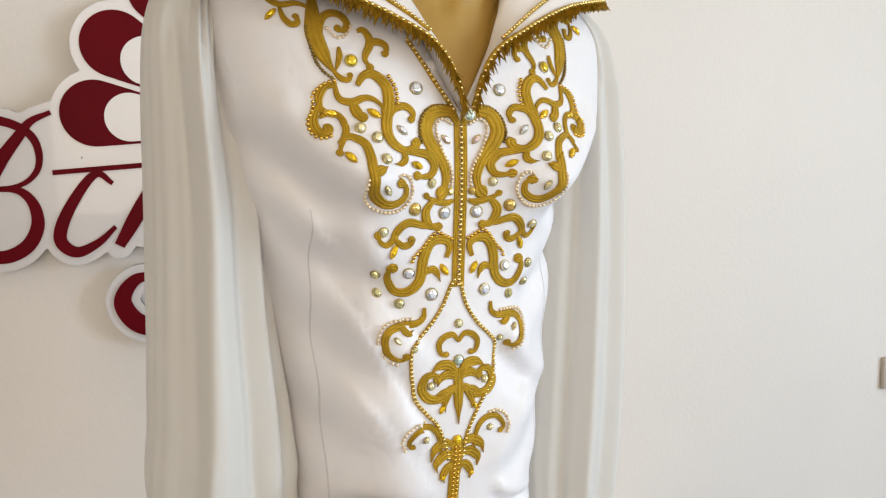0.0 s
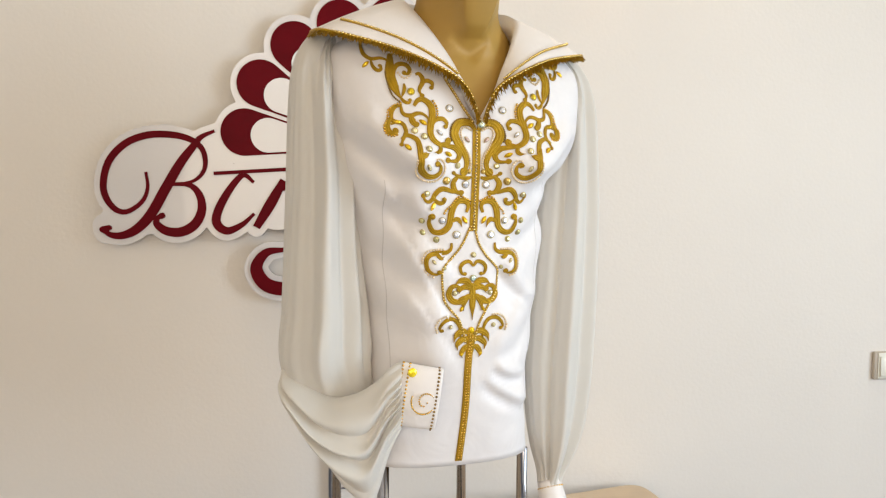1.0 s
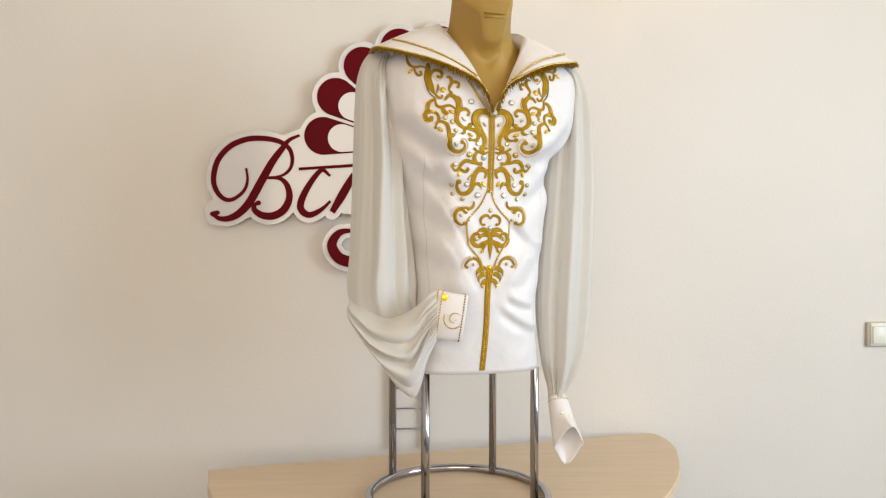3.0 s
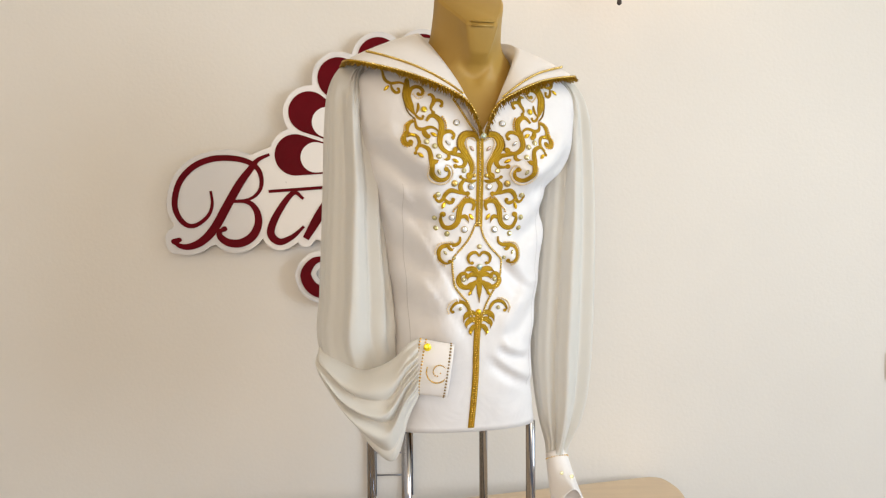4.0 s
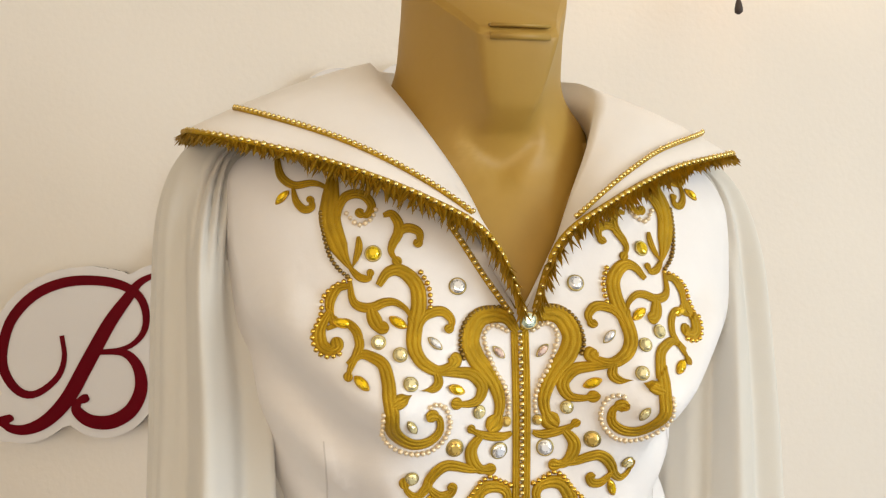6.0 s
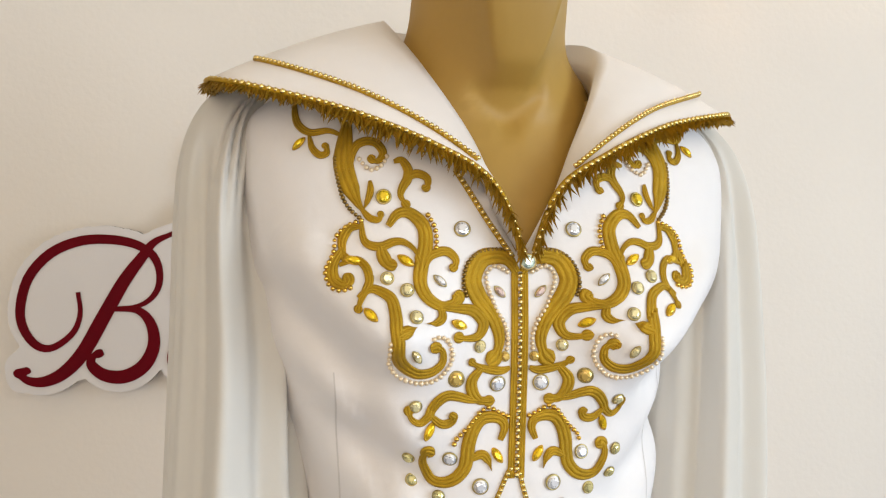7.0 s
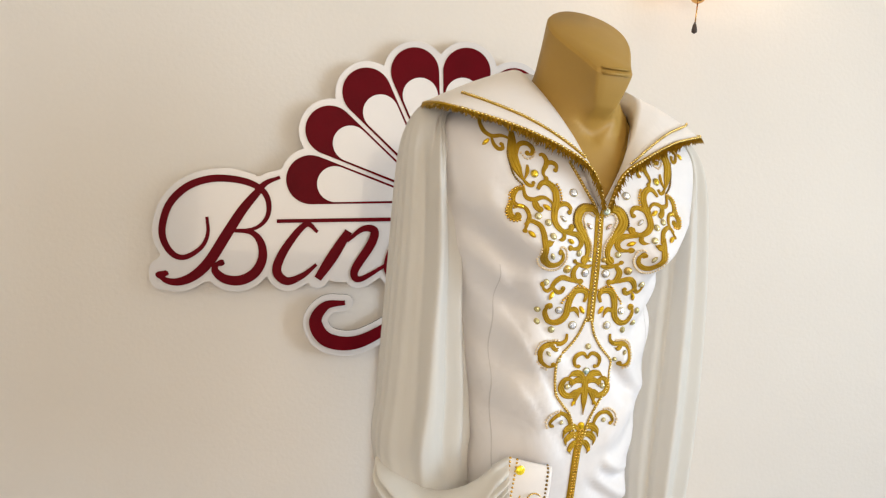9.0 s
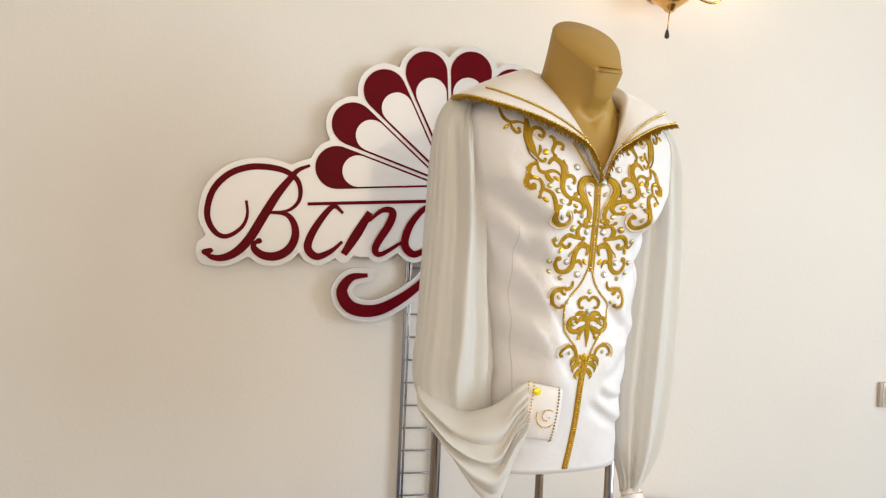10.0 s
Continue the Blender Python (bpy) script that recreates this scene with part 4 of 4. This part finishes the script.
FLOURISH = (
    (((-516, -11), (-515, -46), (-529, -76), (-562, -97), (-588, -92), (-607, -64), (-610, -29), (-593, 19), (-555, 55), (-507, 71), (-459, 70), (-418, 59), (-391, 38),
      (-383, 9), (-390, -19), (-413, -38), (-449, -44)), 16, 0.4, 0),
    (((-357, 72), (-388, 60), (-409, 38), (-441, 1), (-478, -54), (-515, -109), (-550, -140), (-584, -151), (-611, -144), (-615, -126)), 23, 0.3, 28),
    (((-464, -42), (-423, -47), (-403, -71), (-401, -106), (-419, -137), (-450, -152), (-482, -148), (-502, -131), (-500, -117), (-483, -110)), 22, 0.35, 14),
    (((-279, -50), (-305, -33), (-350, -84), (-371, -132), (-350, -157), (-315, -146), (-284, -122)), 20, 0.35, 0),
    (((-211, -50), (-247, -104), (-282, -154)), 24, 0.7, 0),
    (((-215, -72), (-180, -46), (-154, -50), (-162, -80), (-200, -138), (-188, -158), (-130, -128)), 20, 0.35, 0),
    (((-38, -52), (-66, -42), (-108, -84), (-125, -134), (-104, -161), (-70, -150), (-40, -130)), 20, 0.35, 0),
    (((-367, -24), (-200, -25), (40, -27)), 8.5, 0.95, 0),
    (((-223, -210), (-266, -215), (-290, -251), (-263, -293), (-191, -298), (-92, -242), (-40, -170)), 32, 0.3, 0),
)


def sign_board():
    """The white plate: everything within a set distance of the fan and the flourishes, cut out as one outline."""
    step = 0.004
    us, vs = np.arange(-0.70, 0.42, step), np.arange(-0.36, 0.42, step)
    U, V = np.meshgrid(us, vs, indexing="ij")
    field = np.full(U.shape, 9.0)
    for pts, width, thin, blob in FLOURISH:
        line, _ = brush(pts, width, thin, blob, 50)
        for i, p in enumerate(line):
            s = i / 50
            w = width / 2000 * (thin + (1 - thin) * math.sin(math.pi * s) ** 1.2)
            if blob and s > 0.9:
                w = blob / 2000
            field = np.minimum(field, np.hypot(U - p[0], V - p[1]) - w)
    k = math.sin(radians(11.25))
    for a in PETALS:
        rc = 0.354 / (1 + k)
        field = np.minimum(field, np.hypot(U - FAN[0] - rc * math.cos(a), V - FAN[1] - rc * math.sin(a)) - rc * k)
    fan = np.maximum(np.hypot(U - FAN[0], V - FAN[1]) - 0.31, -V - 0.035)
    for u, v, r in ((-0.588, -0.125, 0.03), (-0.555, -0.02, 0.055), (-0.47, 0.03, 0.05), (-0.44, -0.10, 0.05), (-0.33, -0.10, 0.04), (-0.23, -0.10, 0.05), (-0.09, -0.10, 0.05),
                    (-0.40, 0.0, 0.04), (-0.53, -0.11, 0.03), (-0.35, 0.03, 0.03), (-0.378, -0.062, 0.032), (-0.40, -0.10, 0.03), (-0.29, -0.06, 0.03), (-0.16, -0.09, 0.04)):
        field = np.minimum(field, np.hypot(U - u, V - v) - r)
    field = np.minimum(field, fan) - 0.0135
    bm = bmesh.new()
    seen = {}

    def corner(i, j):
        key = (i, j)
        if key not in seen:
            seen[key] = bm.verts.new((us[i], 0, vs[j]))
        return seen[key]

    def between(i, j, k2, l2):
        key = (min((i, j), (k2, l2)), max((i, j), (k2, l2)))
        if key not in seen:
            f0, f1 = field[i, j], field[k2, l2]
            t = f0 / (f0 - f1)
            seen[key] = bm.verts.new((us[i] + (us[k2] - us[i]) * t, 0, vs[j] + (vs[l2] - vs[j]) * t))
        return seen[key]
    for i in range(len(us) - 1):
        for j in range(len(vs) - 1):
            ring = ((i, j), (i + 1, j), (i + 1, j + 1), (i, j + 1))
            inside = [field[c] < 0 for c in ring]
            if not any(inside):
                continue
            face = []
            for c in range(4):
                a, b = ring[c], ring[(c + 1) % 4]
                if inside[c]:
                    face.append(corner(*a))
                if inside[c] != inside[(c + 1) % 4]:
                    face.append(between(*a, *b))
            if len(face) > 2 and len(set(face)) == len(face):
                try:
                    bm.faces.new(face)
                except ValueError:
                    pass
    made = bmesh.ops.extrude_face_region(bm, geom=list(bm.faces))
    moved = [e for e in made["geom"] if isinstance(e, bmesh.types.BMVert)]
    bmesh.ops.translate(bm, vec=(0, 0.008, 0), verts=moved)
    bmesh.ops.recalc_face_normals(bm, faces=bm.faces)
    return bm


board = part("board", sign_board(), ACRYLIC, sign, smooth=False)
# Side faces coloured dark to give the shadow along the board's edge.
board.data.materials.append(EDGE_SHADE)
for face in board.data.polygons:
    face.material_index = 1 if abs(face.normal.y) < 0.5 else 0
for i, a in enumerate(PETALS):
    red = part("petal", flat(petal(a, 0.354, 0.0045, 0.02), -0.0020, -0.0004), CRIMSON, sign, smooth=False)
    part("petal_heart", flat(petal(a, 0.286, 0.0085, 0.05), -0.0034, -0.0018), ACRYLIC, red, smooth=False)
for i, (pts, width, thin, blob) in enumerate(FLOURISH):
    part("flourish", flat(brush(pts, width, thin, blob)[1], -0.0020 - 0.0003 * i, -0.0003), CRIMSON, sign, smooth=False)
for u, v in ((-0.56, 0.02), (-0.30, -0.06), (-0.2, 0.25), (0.2, 0.25)):
    part("standoff", tube(bmesh.new(), [(u, 0.008, v), (u, 0.0315, v)], 0.008, 12), STEEL, sign)


# ---- wire ladder rack on the wall ----
rack = thing("wire_rack", "dark chrome ladder-shaped wire rack hung on the wall below the sign", "rack", pose(0, 0, 0))
for x in (-0.222, -0.125):
    bm = bmesh.new()
    box(bm, (x - 0.0085, -0.022, 0.71), (x - 0.0015, -0.008, 1.42), 0.001)
    part("post", bm, STEEL, rack)
    bm = bmesh.new()
    box(bm, (x + 0.0025, -0.020, 0.71), (x + 0.0075, -0.010, 1.42), 0.001)
    part("post", bm, CHROME, rack)
for k in range(12):
    z = 0.764 + 0.0602 * k
    part("rung", tube(bmesh.new(), [(-0.222, -0.015, z), (-0.125, -0.015, z)], 0.0021, 8), STEEL, rack)
for x in (-0.222, -0.125):
    part("bracket", box(bmesh.new(), (x - 0.006, -0.008, 1.36), (x + 0.006, 0.0, 1.39), 0.001), STEEL, rack)


# ---- light switch ----
switch = thing("light_switch", "cream double rocker light switch on the wall", "switch", pose(1.193, 0, 0.996))
# The frame's brown paints in the shaded side of the cream switch.
part("frame", box(bmesh.new(), (0, -0.011, 0), (0.135, 0, 0.074), 0.003), PLATE_SHADED, switch)
part("face", box(bmesh.new(), (0.010, -0.0135, 0.003), (0.132, -0.011, 0.072), 0.001), PLATE, switch)
for x in (0.015, 0.073):
    bm = box(bmesh.new(), (x, -0.020, 0.010), (x + 0.052, -0.0135, 0.062), 0.002)
    for v in bm.verts:
        if v.co.y < -0.018:
            v.co.y += 0.005 * (v.co.z - 0.010) / 0.052
    part("rocker", bm, PLATE, switch)


# ---- brass wall lamp ----
lamp = thing("wall_lamp", "polished brass wall lamp with curled arms and a pull cord", "wall lamp", pose(0.425, -0.09, 2.06))
bm = bmesh.new()
loft(bm, [[(r * math.cos(a), r * math.sin(a), z) for a in (2 * math.pi * k / 32 for k in range(32))]
          for r, z in ((0.004, 0.0), (0.012, 0.004), (0.018, 0.012), (0.030, 0.02), (0.046, 0.03), (0.050, 0.037), (0.040, 0.045), (0.02, 0.055), (0.014, 0.09), (0.02, 0.10))])
part("bowl", bm, BRASS, lamp)
for side in (-1, 1):
    arm = [(0.02 * side, -0.01, 0.05), (0.06 * side, -0.02, 0.040), (0.100 * side, -0.02, 0.030), (0.126 * side, -0.02, 0.036), (0.134 * side, -0.02, 0.055),
           (0.120 * side, -0.02, 0.068), (0.106 * side, -0.02, 0.060), (0.112 * side, -0.02, 0.049)]
    part("arm", tube(bmesh.new(), [tuple(p) for p in spline(arm, 40)], 0.0036, 8), BRASS, lamp)
for side in (-1, 1):
    bm = bmesh.new()
    tube(bm, [(0.12 * side, -0.02, 0.066), (0.12 * side, -0.02, 0.11)], 0.010, 12)
    part("candle", bm, PLATE, lamp, "cream candle sleeve")
part("arm", tube(bmesh.new(), [(0, 0, 0.07), (0, 0.05, 0.09), (0, 0.08, 0.09)], 0.006, 10), BRASS, lamp)
bm = bmesh.new()
loft(bm, [[(r * math.cos(a), y, 0.09 + r * math.sin(a)) for a in (2 * math.pi * k / 32 for k in range(32))] for r, y in ((0.045, 0.09), (0.045, 0.084), (0.03, 0.076), (0.01, 0.072))])
part("wall_plate", bm, BRASS, lamp)
cord = part("pull_cord", tube(bmesh.new(), [(0.0, 0, 0.004), (-0.003, 0, -0.045)], 0.0016, 8), BRASS, lamp)
bm = bmesh.new()
loft(bm, [[(-0.0035 + r * math.cos(a), r * math.sin(a), z) for a in (2 * math.pi * k / 16 for k in range(16))]
          for r, z in ((0.0015, -0.042), (0.004, -0.048), (0.0062, -0.058), (0.006, -0.064), (0.002, -0.067))])
part("knob", bm, RUBBER, cord, "brown wooden knob")
